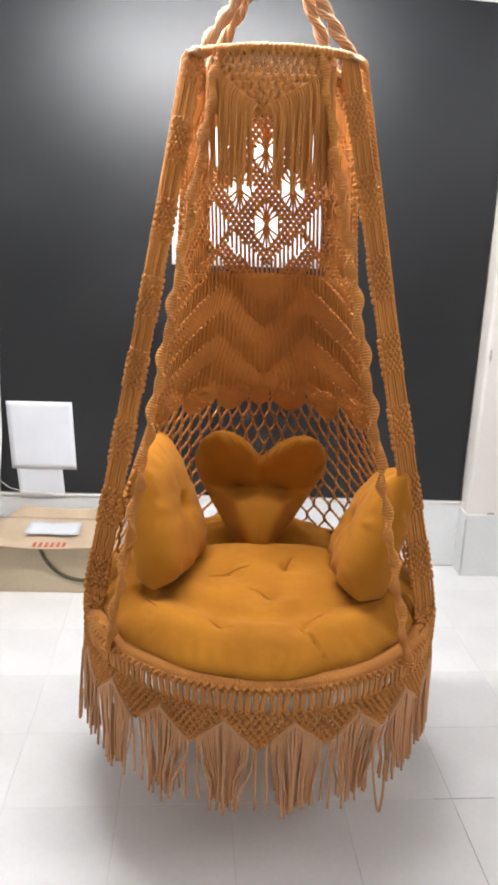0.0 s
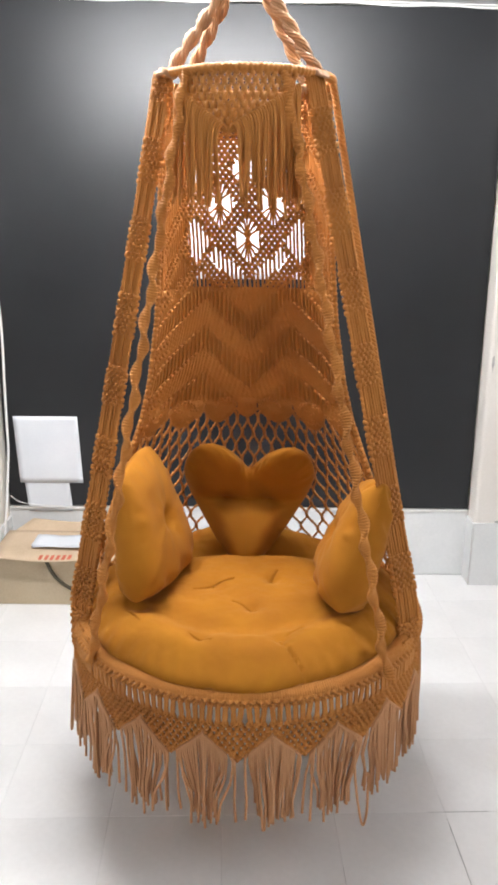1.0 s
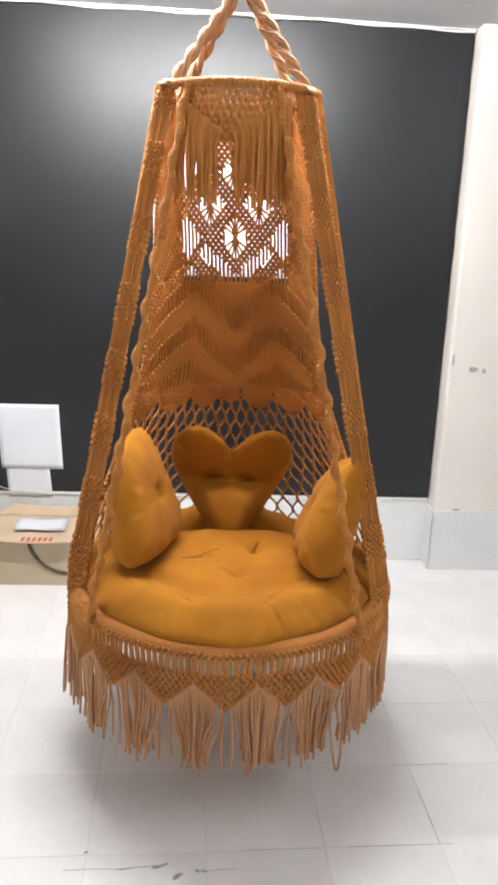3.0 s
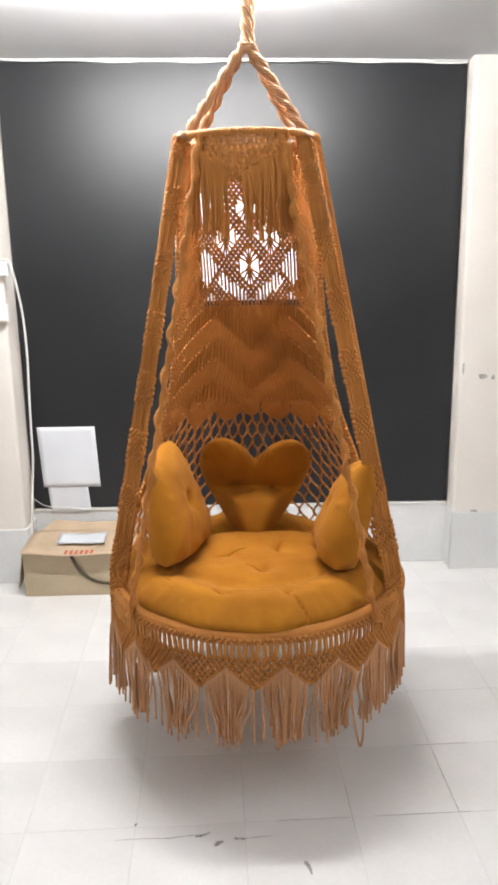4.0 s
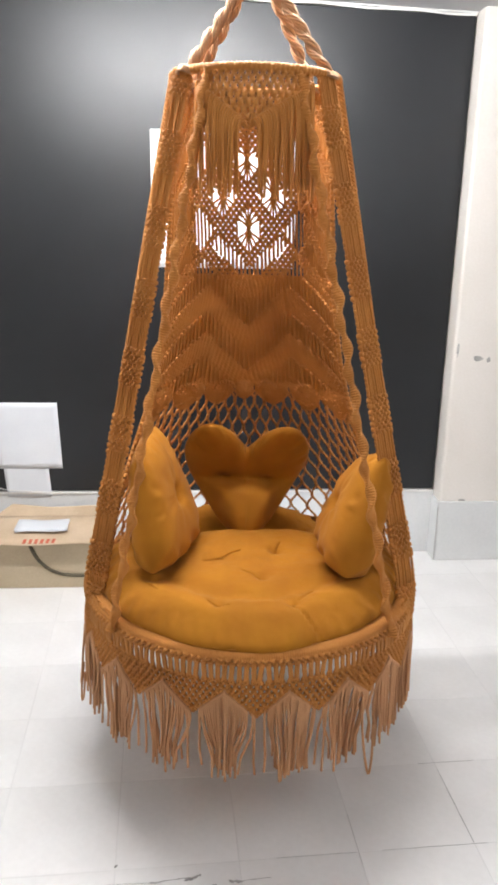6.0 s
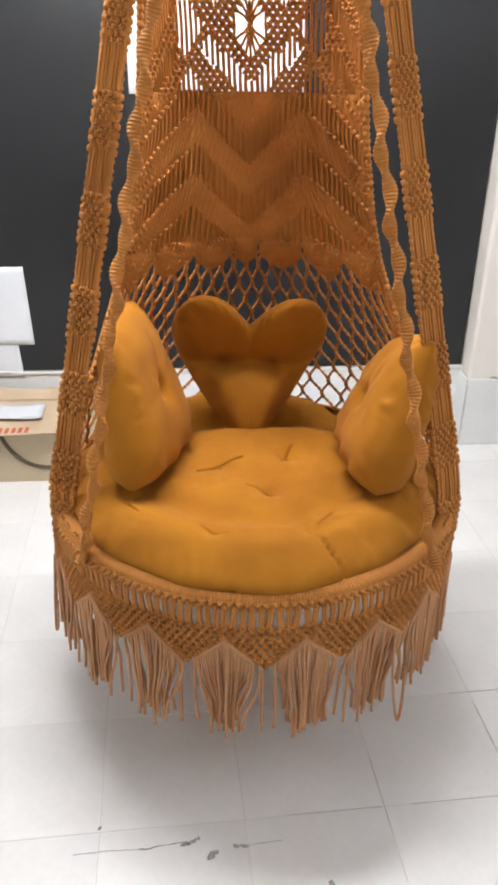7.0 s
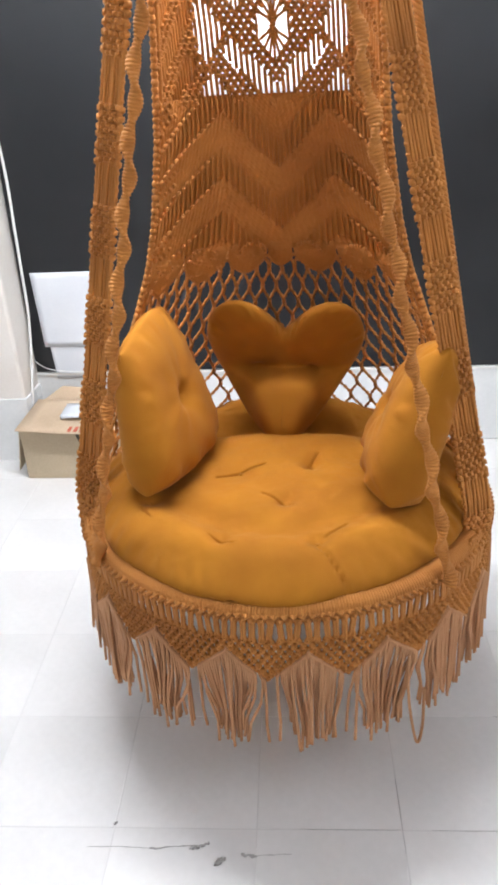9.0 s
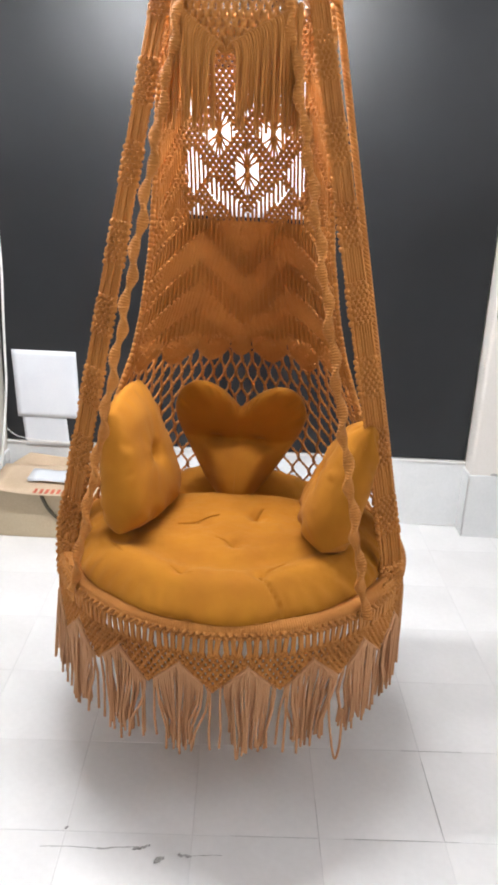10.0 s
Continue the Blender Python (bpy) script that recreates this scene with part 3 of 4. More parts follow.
for a, b in EYES:
    for k in (-2, -1, 0, 1, 2):
        knot_at(lat, *uv(a, b + 0.055 * k), 0.0082 - 0.0006 * abs(k), 0.0045, 0.0060, 0.004, 0.3 * (-1) ** k)
    for up in (-1, 1):
        for k, (w, h) in enumerate(((-0.46, 0.26), (-0.31, 0.44), (-0.15, 0.58), (0.0, 0.66), (0.15, 0.58), (0.31, 0.44), (0.46, 0.26))):
            c = 0.016 * (k - 3)
            back_line(lat, [uv(a + c, b + up * 0.05), uv(a + c + 0.22 * w, b + up * (0.06 + 0.36 * h)),
                            uv(a + c + 0.58 * w, b + up * (0.04 + 0.74 * h)), uv(a + w * 1.06, b + up * (h + 0.08))], 0.0031, 0.002, 5)
    for sg in (-1, 1):
        back_line(lat, [uv(a + sg * 0.47, b + 0.26), uv(a + sg * 0.45, b), uv(a + sg * 0.47, b - 0.26)], 0.0030, 0.001, 5)
part("back_lattice", lat, CORD, chair, "open knotted diamond lattice of the upper back")

# ---- middle back: dense weave with zigzag ridges ----
weav = Soup()
Z_LOW = 1.040


def zig(s, apex):
    a = abs(s - 0.01)
    return apex + 0.31 * a if a < 0.40 else apex + 0.124 - 0.21 * (a - 0.40)


sheet_s, sheet_z = np.linspace(-1, 1, 150), np.linspace(1.046, Z_WEAVE + 0.004, 29)
weav.grid(np.array([[back(a, z, 0.0030 + 0.0005 * math.sin(i * 2.1)) for i, a in enumerate(sheet_s)] for z in sheet_z]))
STEP_Z, OPEN_Z = 0.1355, 0.058
for k in range(-2, 3):
    apex = 1.088 + STEP_Z * k
    ss = np.linspace(-0.995, 0.995, 300)
    rows_n = 30
    g = np.zeros((rows_n, len(ss), 3))
    for a, s in enumerate(ss):
        low, high = zig(s, apex) - (STEP_Z - OPEN_Z), zig(s, apex)
        for b in range(rows_n):
            f = b / (rows_n - 1)
            z = min(max(low + (high - low) * f, Z_LOW), Z_WEAVE + 0.004)
            bulge = 0.0010 + 0.0042 * max(0.0, 1 - (2 * f - 1) ** 6) ** 0.5
            rough = 0.0013 * math.sin(a * 1.26 + f * 9.0 * (1 if s > 0 else -1)) * (0.55 + 0.6 * abs(s)) + 0.0007 * math.sin(f * 16 * math.pi)
            g[b, a] = back(s, z, bulge + rough + 0.0012 * noise.noise(Vector((s * 30, z * 90, k))))
    weav.grid(g)
    for i in range(48):
        s0 = -0.985 + 1.97 * i / 47
        low, high = zig(s0, apex), zig(s0, apex) + OPEN_Z
        low, high = max(low, Z_LOW), min(high, Z_WEAVE + 0.003)
        if high - low > 0.012:
            tilt = rng.uniform(-0.006, 0.006)
            zz = np.linspace(low - 0.004, high + 0.003, 6)
            weav.tube([back(s0 + tilt * (j - 2.5) / 2.5, z, (0.0036, 0.0066, 0.0080, 0.0080, 0.0066, 0.003)[j] + rng.uniform(-0.0008, 0.0008)) for j, z in enumerate(zz)],
                      0.0030 + 0.0007 * abs(s0), 6, back_frame(s0, low)[2])
    for s in np.linspace(-0.985, 0.985, 48):
        side_tilt = 0.7 if s > 0 else -0.7
        outer = abs(s) > 0.46
        z = zig(s, apex) - 0.002
        if Z_LOW < z < Z_WEAVE and abs(s) > 0.10:
            if outer:
                knot_at(weav, s, z, 0.0054, 0.0072, 0.0066, 0.0092, side_tilt)
            else:
                knot_at(weav, s, z, 0.0032, 0.0046, 0.0034, 0.0075, side_tilt)
        z = zig(s, apex) - (STEP_Z - OPEN_Z)
        if Z_LOW < z < Z_WEAVE and outer:
            knot_at(weav, s, z, 0.0052, 0.0068, 0.0062, 0.0084, side_tilt)
        for row in (0.3, 0.6):
            z = zig(s, apex) - (STEP_Z - OPEN_Z) * (row + rng.uniform(-0.05, 0.05))
            if Z_LOW < z < Z_WEAVE and abs(s) > 0.80:
                knot_at(weav, s, z, 0.0056, 0.0060, 0.0062, 0.0068, -side_tilt)
part("back_weave", weav, CORD, chair, "dense woven middle of the back with zigzag ridges")

# knotted edges of the back
for side in (-1, 1):
    s = Soup()
    for k, z in enumerate(np.arange(1.84, 0.62, -0.0135)):
        knot_at(s, side * 1.015, z, 0.0085, 0.0074, 0.0085, 0.002, 0.6 * (1 if k % 2 else -1))
    back_line(s, [(side * 1.0, z) for z in np.linspace(1.845, 0.57, 40)], 0.0058, 0.0, 6)
    back_line(s, [(side * 0.955, z) for z in np.linspace(1.845, 0.57, 40)], 0.0045, 0.004, 6)
    part("back_edge", s, CORD, chair, "knotted cord edge of the back")

# ---- scalloped hem and net ----
hem = Soup()
GAPS = (-1.0, -0.66, -0.345, -0.085, 0.075, 0.365, 0.65, 1.0)
PETAL_LOW = (0.975, 0.978, 0.985, 1.000, 0.985, 0.975, 0.972)
for g0, g1, low in zip(GAPS[:-1], GAPS[1:], PETAL_LOW):
    cols, rows_n = 40, 26
    g = np.zeros((rows_n, cols, 3))
    for a in range(cols):
        f = a / (cols - 1)
        s = g0 + (g1 - g0) * (0.025 + 0.95 * f)
        foot = low + (1.024 - low) * abs(2 * f - 1) ** 1.7
        for b in range(rows_n):
            h = b / (rows_n - 1)
            z = foot + (1.062 - foot) * h
            s = g0 + (g1 - g0) * (0.5 + (f - 0.5) * (0.95 + 0.06 * h))
            dome = 0.0065 * (1 - h ** 3) - 0.002 * h ** 6 + 0.010 * math.sin(math.pi * f) ** 0.6 * math.sin(math.pi * min(1.0, h * 0.9 + 0.1)) ** 0.6
            bump = 0.0018 * math.sin(b * 1.9 + (a // 2 % 2) * 1.5) * math.cos(a * 1.57)
            g[b, a] = back(s, z, dome + bump + 0.002 * noise.noise(Vector((s * 40, z * 70, 2.0))))
    hem.grid(g)
    for e in range(19):
        f = e / 18
        s = g0 + (g1 - g0) * (0.025 + 0.95 * f)
        knot_at(hem, s, low + (1.024 - low) * abs(2 * f - 1) ** 1.7, 0.0046, 0.0042, 0.0046, 0.006, rng.uniform(-0.5, 0.5))
    for e in range(16):
        f, h = rng.uniform(0.12, 0.88), rng.uniform(0.2, 0.75)
        s = g0 + (g1 - g0) * f
        if abs(s) > 0.4:
            knot_at(hem, s, low + (1.06 - low) * h, 0.0062, 0.0032, 0.0036, 0.015, rng.uniform(-0.9, 0.9))
for c0, w0 in ((-0.185, 0.085), (0.190, 0.085), (-0.56, 0.11), (0.56, 0.11)):
    for a in np.linspace(0.15, math.pi - 0.15, 9):
        knot_at(hem, c0 - w0 * math.cos(a), 1.040 + 0.022 * math.sin(a), 0.0052, 0.0050, 0.0062, 0.026, 0.0)
part("scalloped_hem", hem, CORD, chair, "scalloped knotted hem of the back")

net = Soup()
N_NET = 27
ZN = [1.035, 0.990, 0.943, 0.896, 0.848, 0.800, 0.752, 0.704, 0.655, 0.606, 0.556]
for r in range(len(ZN) - 1):
    z0, z1 = ZN[r], ZN[r + 1]
    for i in range(N_NET + 1):
        s0 = -1 + 2 * (i + 0.5 * (r % 2)) / N_NET
        if s0 > 1.001:
            continue
        if r:
            knot_at(net, s0, z0, 0.0060, 0.0064, 0.0060, 0.002, rng.uniform(-0.4, 0.4))
            knot_at(net, s0 + 0.003, z0 - 0.008, 0.0050, 0.0060, 0.0050, 0.001, rng.uniform(-0.4, 0.4))
        for d in (-1, 1):
            s1 = s0 + d / N_NET
            if abs(s1) > 1.001:
                continue
            path = smooth_path([back(s0, z0), back(s0 + d * 0.13 / N_NET, z0 - (z0 - z1) * 0.27), back(s0 + d * 0.80 / N_NET, z0 - (z0 - z1) * 0.72), back(s1, z1)], 10)
            strands(net, path, 0.0023, 0.0022, 0.030, 2, 5, rng.uniform(0, 6), (0.2, 1, 0))
part("back_net", net, CORD, chair, "open diamond net of the lower back")

# ---- front valance under the top ring ----
A0, A1 = radians(229.0), radians(303.0)


def front(u, z, off=0.0):
    """A point under the front of the top ring: u from 0 to 1 along it."""
    a = A0 + (A1 - A0) * u
    r = R_TOP + off + (TOP[2] - z) * 0.08
    return np.array((TOP[0] + r * math.cos(a), TOP[1] + (r - R_TOP * (1 - SQUASH)) * math.sin(a), z))


def vee(u):
    return 1.728 + 0.085 * abs(u - 0.44) / (0.44 if u < 0.44 else 0.56)


val = Soup()
NV = 16
for r in range(7):
    z = 1.838 - r * 0.0165
    for i in range(NV + 1):
        u = (i + 0.5 * (r % 2)) / NV
        if u > 1 or z < vee(u) - 0.004:
            continue
        p = front(u, z)
        t = front(u + 0.01, z) - p
        t /= np.linalg.norm(t)
        nrm = np.cross(t, (0, 0, 1))
        val.bead(p, t * 0.0078, nrm * 0.006, np.array((0, 0, 1)) * 0.0082)
        val.bead(p - nrm * 0.003, t * 0.0090, nrm * 0.004, np.array((0, 0, 1)) * 0.0040)
        for d in (-1, 1):
            u1 = u + d * 0.5 / NV
            if 0 <= u1 <= 1:
                val.tube([p, front(u1, z - 0.0165)], 0.0047, 5, nrm)
for e in (0.0, -0.008):
    val.tube([front(u, vee(u) + e - 0.002, 0.003) for u in np.linspace(0.0, 1.0, 25)], 0.0042, 6, (0, 0, 1))
valance = part("front_valance", val, CORD, chair, "dense knotted point under the top ring")
fr = Soup()
for i in range(52):
    u = (i + 0.5 + rng.uniform(-0.2, 0.2)) / 52
    side = np.sign(u - 0.44)
    far = abs(u - 0.44) / 0.56
    z0 = vee(u) - 0.004
    z1 = 1.584 + 0.018 * rng.randn() - 0.02 * (u - 0.44)
    w = side * (0.075 - 0.055 * far)
    du = rng.uniform(-0.018, 0.018)
    out = 0.006 * math.sin(i * 1.7) + 0.003 * (i % 3)
    keys = [front(u, z0 - 0.004, 0.003), front(u + w * 0.30, z0 + 0.010, 0.010), front(u + w * 0.70, z0 + 0.006, 0.013), front(u + w, z0 - 0.018, 0.011 + out * 0.3),
            front(u + w + du * 0.5, (z0 + z1) / 2, 0.004 + out), front(u + w + du, z1 + 0.02, out), front(u + w + du * 1.4, z1, out * 0.8)]
    fr.tube(smooth_path(keys, 18), 0.0033, 6, (0, 1, 0))
part("valance_fringe", fr, CORD, valance, "hanging fringe of loose cords")

# ---- flat knotted side bands ----
def side_band(top_p, knee, low_p, phase, flat, label):
    """A flat band of knots and bare cords, straight to the knee and then down to the seat ring."""
    top_p, knee, low_p = np.array(top_p), np.array(knee), np.array(low_p)
    up = top_p - knee
    straight = np.linalg.norm(up)
    up /= straight
    lower = low_p - knee
    length = straight + np.linalg.norm(lower)
    lower /= np.linalg.norm(lower)
    mid = (top_p + low_p) / 2
    radial = mid - np.array((*centre(mid[2]), mid[2]))
    radial[2] = 0
    radial = radial / np.linalg.norm(radial) * 0.5 + np.array((0, -0.75, 0))
    radial -= up * (radial @ up)
    radial /= np.linalg.norm(radial)
    across = np.cross(up, radial)
    s = Soup()
    n = 8
    hw = 0.0235
    period, knots = 0.172, 0.098

    def at(u, d, off=0.0):
        over = max(0.0, d - straight)
        w = hw * (0.82 + 0.30 * min(d / straight, 1.0))
        bend = min(max((d - straight + 0.06) / 0.12, 0.0), 1.0)
        ease = 0.12 * (bend ** 3 - bend ** 4 / 2) if over < 0.06 else over
        return top_p - up * (d - ease) + lower * ease + across * (u * w) + radial * off

    for i in range(n):
        u = -1 + 2 * i / (n - 1)
        ds = np.linspace(0, length, 40)
        s.tube([at(u + rng.uniform(-0.03, 0.03), d, 0.0015 * math.sin(i * 2.0)) for d in ds], 0.0037, 6, radial)
        if i < n - 1:
            s.tube([at(u + 1.0 / (n - 1), d, -0.004) for d in np.linspace(0, length, 12)], 0.0037, 5, radial)
    d = -phase * period
    while d < length:
        k = 0
        while k * 0.0098 < knots:
            dd = d + k * 0.0098
            if 0 < dd < straight:
                cols = 4 if k % 2 == 0 else 3
                for c in range(cols):
                    u = (c - (cols - 1) / 2) * 0.54
                    deep = 0.0036 if flat else 0.0054
                    for sd in (1, -1):
                        uu, d1 = u + rng.uniform(-0.05, 0.05), dd + rng.uniform(-0.001, 0.001)
                        lean = up * rng.uniform(-0.25, 0.25)
                        s.bead(at(uu, d1 - 0.0022, 0.0040 * sd), (across + lean) * 0.0080, radial * deep, up * 0.0028)
                        s.bead(at(uu, d1 + 0.0022, 0.0040 * sd), (across - lean) * 0.0080, radial * deep, up * 0.0028)
                        s.bead(at(uu, d1, (0.0046 + deep * 0.5) * sd), across * 0.0034, radial * deep * 0.7, up * 0.0046)
            k += 1
        d += period
    for k, dd in enumerate(np.arange(straight + 0.012, length, 0.0105)):
        cols = 6 if k % 2 == 0 else 5
        for c in range(cols):
            uu = (c - (cols - 1) / 2) * 0.38 + rng.uniform(-0.06, 0.06)
            s.bead(at(uu, dd + rng.uniform(-0.003, 0.003), 0.0045), (across + up * rng.uniform(-0.4, 0.4)) * 0.0078, radial * 0.0048, up * 0.0052)
    for sd in (-1, 1):
        for k, dd in enumerate(np.arange(0.005, length, 0.0150)):
            in_knots = ((dd + phase * period) % period) < knots
            q = 0.0082 if in_knots else 0.0046
            s.bead(at(1.08 * sd, dd + rng.uniform(-0.002, 0.002)), (across + up * rng.uniform(-0.5, 0.5)) * q, radial * q, up * q * 0.85)
    return part("side_band", s, CORD, chair, label)


side_band((-0.082, 1.712, 1.850), (-0.321, 1.669, 0.600), (-0.320, 1.670, 0.478), 0.2, False, "flat knotted side band of ochre cord")
side_band((0.240, 1.680, 1.850), (0.506, 1.617, 0.605), (0.505, 1.619, 0.478), 0.55, True, "flat knotted side band of ochre cord")


# ---- twisted sinnets in front ----
def sinnet(top_p, low_p, phase, turn):
    top_p, low_p = np.array(top_p), np.array(low_p)
    length = np.linalg.norm(top_p - low_p)
    k = int(length / 0.00125)
    d = np.linspace(0, 1, k)
    bow = np.sin(d * math.pi) * 0.006
    p = top_p + (low_p - top_p) * d[:, None] + np.outer(bow, (0.3, -0.4, 0))
    rib = 0.5 + 0.5 * np.cos(d * length / 0.0060 * 2 * np.pi)
    spin = turn * (d * length / 0.118 * 2 * np.pi) + phase
    p = p + 0.0042 * np.stack([np.cos(spin), np.sin(spin), np.zeros(k)], 1)
    s = Soup()
    s.tube(p, 0.0118 + 0.0022 * rib, 14, (0, 1, 0), 0.0058 + 0.0022 * rib, spin)
    return part("twisted_cord", s, CORD, chair, "spiral knotted cord of the front")


sinnet((-0.030, 1.650, 1.845), (-0.266, 1.512, 0.535), 0.4, 1)
sinnet((0.176, 1.640, 1.845), (0.430, 1.458, 0.535), 1.6, -1)

# lashings where bands and cords meet the seat ring
for px, py, loops in ((-0.335, 1.668, 17), (0.522, 1.614, 17), (-0.266, 1.512, 9), (0.430, 1.458, 9)):
    s = Soup()
    a0 = math.atan2(py - SEAT[1], px - SEAT[0])
    coil = []
    for k in range(loops * 14):
        a = a0 + (k / 14 - loops / 2) * 0.0165
        b = k * 2 * math.pi / 14
        rr = 0.0178 + 0.0012 * math.sin(k * 0.7)
        r_at = R_SEAT + 0.003 + rr * math.cos(b)
        coil.append((SEAT[0] + r_at * math.cos(a), SEAT[1] + r_at * math.sin(a), SEAT[2] + 0.002 + rr * 1.2 * math.sin(b)))
    s.tube(coil, 0.0042, 5, (0.01, 0.02, 1))
    part("lashing", s, CORD, chair, "cord lashing round the seat ring")

# cords at the outer side, behind the bands
for x0, y0, x1, y1 in ((-0.108, 1.775, -0.352, 1.80), (0.288, 1.765, 0.553, 1.77)):
    s = Soup()
    strands(s, [(x0, y0, 1.85), (x1, y1, 0.545)], 0.0046, 0.0044, 0.03, 3, 6)
    part("outer_cord", s, CORD, chair, "laid cord beside the side band")

# ---- skirt below the seat ring ----
N_V = 19
N_COL = N_V * 9


def skirt(a, z, off=0.0):
    r = R_SEAT + 0.014 + off + np.interp(z, (0.15, 0.38, 0.50, 0.545), (0.006, 0.010, 0.008, 0.010))
    return np.array((SEAT[0] + r * math.cos(a), SEAT[1] + r * math.sin(a), z))


def skirt_knot(s, a, z, w, h, d, off=0.0, tilt=0.0):
    t = np.array((-math.sin(a), math.cos(a), 0))
    n = np.array((math.cos(a), math.sin(a), 0))
    u = np.array((0, 0, 1.0))
    c, q = math.cos(tilt), math.sin(tilt)
    s.bead(skirt(a, z, off), (t * c + u * q) * w, n * d, (u * c - t * q) * h)


sk = Soup()
A_TIP = radians(-92.0)
step = 2 * math.pi / N_COL


def tip_z(a):
    """Lower edge of the points."""
    f = ((a - A_TIP) / (2 * math.pi / N_V) + 0.5) % 1.0 - 0.5
    return 0.399 + 0.068 * abs(f) * 2


for i in range(N_COL):
    a = i * step + A_TIP
    n = (math.cos(a), math.sin(a), 0)
    for e in (-0.33, 0.0, 0.33):
        b = a + e * step
        sk.tube([skirt(b, 0.561, -0.030), skirt(b, 0.559, -0.017), skirt(b, 0.552, -0.006), skirt(b, 0.546, -0.002), skirt(b + rng.uniform(-0.1, 0.1) * step, 0.538, -0.001)], 0.0038, 6, n)
    for k, zz in enumerate((0.540, 0.5315)):
        b = a + (0.5 if k % 2 else 0.0) * step
        skirt_knot(sk, b, zz, 0.0082, 0.0056, 0.0046, 0.002, rng.uniform(-0.3, 0.3))
        skirt_knot(sk, b, zz, 0.0050, 0.0030, 0.0030, 0.0064, 0.7 if k % 2 else -0.7)
    sl = rng.uniform(-0.22, 0.22)
    for e in (-0.15, 0.15):
        sk.tube([skirt(a + (0.5 + e * 2.4) * step, 0.531), skirt(a + (0.5 + e * 0.9) * step, 0.522, 0.002), skirt(a + (0.5 + e + sl * 0.5) * step, 0.507, 0.002), skirt(a + (0.5 + e * 0.9 + sl) * step, 0.493, 0.002),
                 skirt(a + (0.5 + e * 2.0 + sl) * step, 0.482)], rng.uniform(0.0034, 0.0044), 6, n)
    z, r = 0.482, 0
    while z > 0.372:
        b = a + (0.5 if r % 2 == 0 else 0.0) * step
        if z > tip_z(b) - 0.002:
            skirt_knot(sk, b, z, 0.0080, 0.0072, 0.0054, 0.001, rng.uniform(-0.3, 0.3))
            skirt_knot(sk, b, z, 0.0054, 0.0030, 0.0030, 0.0060, 0.6 if r % 2 else -0.6)
            for d in (-1, 1):
                if z - 0.0118 > tip_z(b + d * step / 2) - 0.012:
                    sk.tube([skirt(b, z), skirt(b + d * step / 2, z - 0.0118)], 0.0047, 5, n)
        z -= 0.0118
        r += 1
for j in range(N_V):
    a0 = A_TIP + j * 2 * math.pi / N_V
    for a in np.linspace(a0 - math.pi / N_V, a0 + math.pi / N_V, 23):
        skirt_knot(sk, a, tip_z(a) - 0.004 + rng.uniform(-0.002, 0.002), 0.0062, 0.0050, 0.0046, 0.002, rng.uniform(-0.2, 0.2) + (0.7 if a > a0 else -0.7))
for lo, hi in ((146.0, 216.0), (-34.0, 32.0)):
    for a in np.radians(np.arange(lo, hi, 1.15)):
        for zz in (0.556, 0.547, 0.538, 0.527):
            skirt_knot(sk, a + rng.uniform(-0.008, 0.008), zz + rng.uniform(-0.003, 0.003), 0.0068, 0.0058, 0.0056, 0.001 - 0.45 * max(0.0, zz - 0.538), rng.uniform(-0.7, 0.7))
skirt_ob = part("skirt", sk, CORD, chair, "knotted skirt with a pointed lower edge")

for j in range(N_V):
    a0 = A_TIP + (j + 0.5) * 2 * math.pi / N_V
    s = Soup()
    gather = rng.uniform(0.60, 0.88)
    lean = rng.uniform(-0.012, 0.012)
    for i in range(33):
        f = (i + 0.5) / 33 - 0.5
        a = a0 + f * 2 * math.pi / N_V * 0.97
        if abs(f) > 0.36 and rng.rand() < 0.55:
            continue
        z0 = tip_z(a) - 0.008
        g = gather * rng.uniform(0.75, 1.15)
        if abs(f) > 0.38 and rng.rand() < 0.30:
            g = 0.98
        z1 = 0.234 + 0.013 * rng.randn() + (0.03 if rng.rand() < 0.08 else 0.0)
        o = rng.uniform(-0.010, 0.012)
        w = rng.uniform(-0.009, 0.009)
        n = (math.cos(a), math.sin(a), 0)
        am = a0 + (a - a0) * (0.78 + 0.22 * g) + lean * 0.4
        ae = a0 + (a - a0) * g + lean
        fork = rng.uniform(-0.010, 0.010)
        s.tube([skirt(a - 0.4 * step * np.sign(f), z0 + 0.006, 0.002), skirt(a, z0 - 0.002, 0.009), skirt(a, z0 - 0.022, 0.006 + o * 0.3),
                skirt(am + w * 0.6, z0 * 0.62 + z1 * 0.38, o), skirt(ae + w, z0 * 0.28 + z1 * 0.72, o * 1.2), skirt(ae + w * 0.4 + fork * 0.6, z1 + 0.016, o * 1.4),
                skirt(ae + fork, z1, o * 1.5)], 0.0032, 5, n)
    part("fringe_tassel", s, LIT_FRINGE, skirt_ob, "tassel of loose hanging cords")
for ang, dz in ((-55.0, 0.0), (-168.0, 0.03), (186.0, 0.05)):
    s = Soup()
    a = radians(ang)
    s.tube(smooth_path([skirt(a - 0.05, 0.40, 0.012), skirt(a - 0.055, 0.30, 0.022), skirt(a - 0.01, 0.175 + dz, 0.03), skirt(a + 0.03, 0.20 + dz, 0.024), skirt(a + 0.035, 0.30, 0.018)], 24), 0.0032, 6, (math.cos(a), math.sin(a), 0))
    part("stray_loop", s, LIT_FRINGE, skirt_ob, "stray looped cord of the fringe")

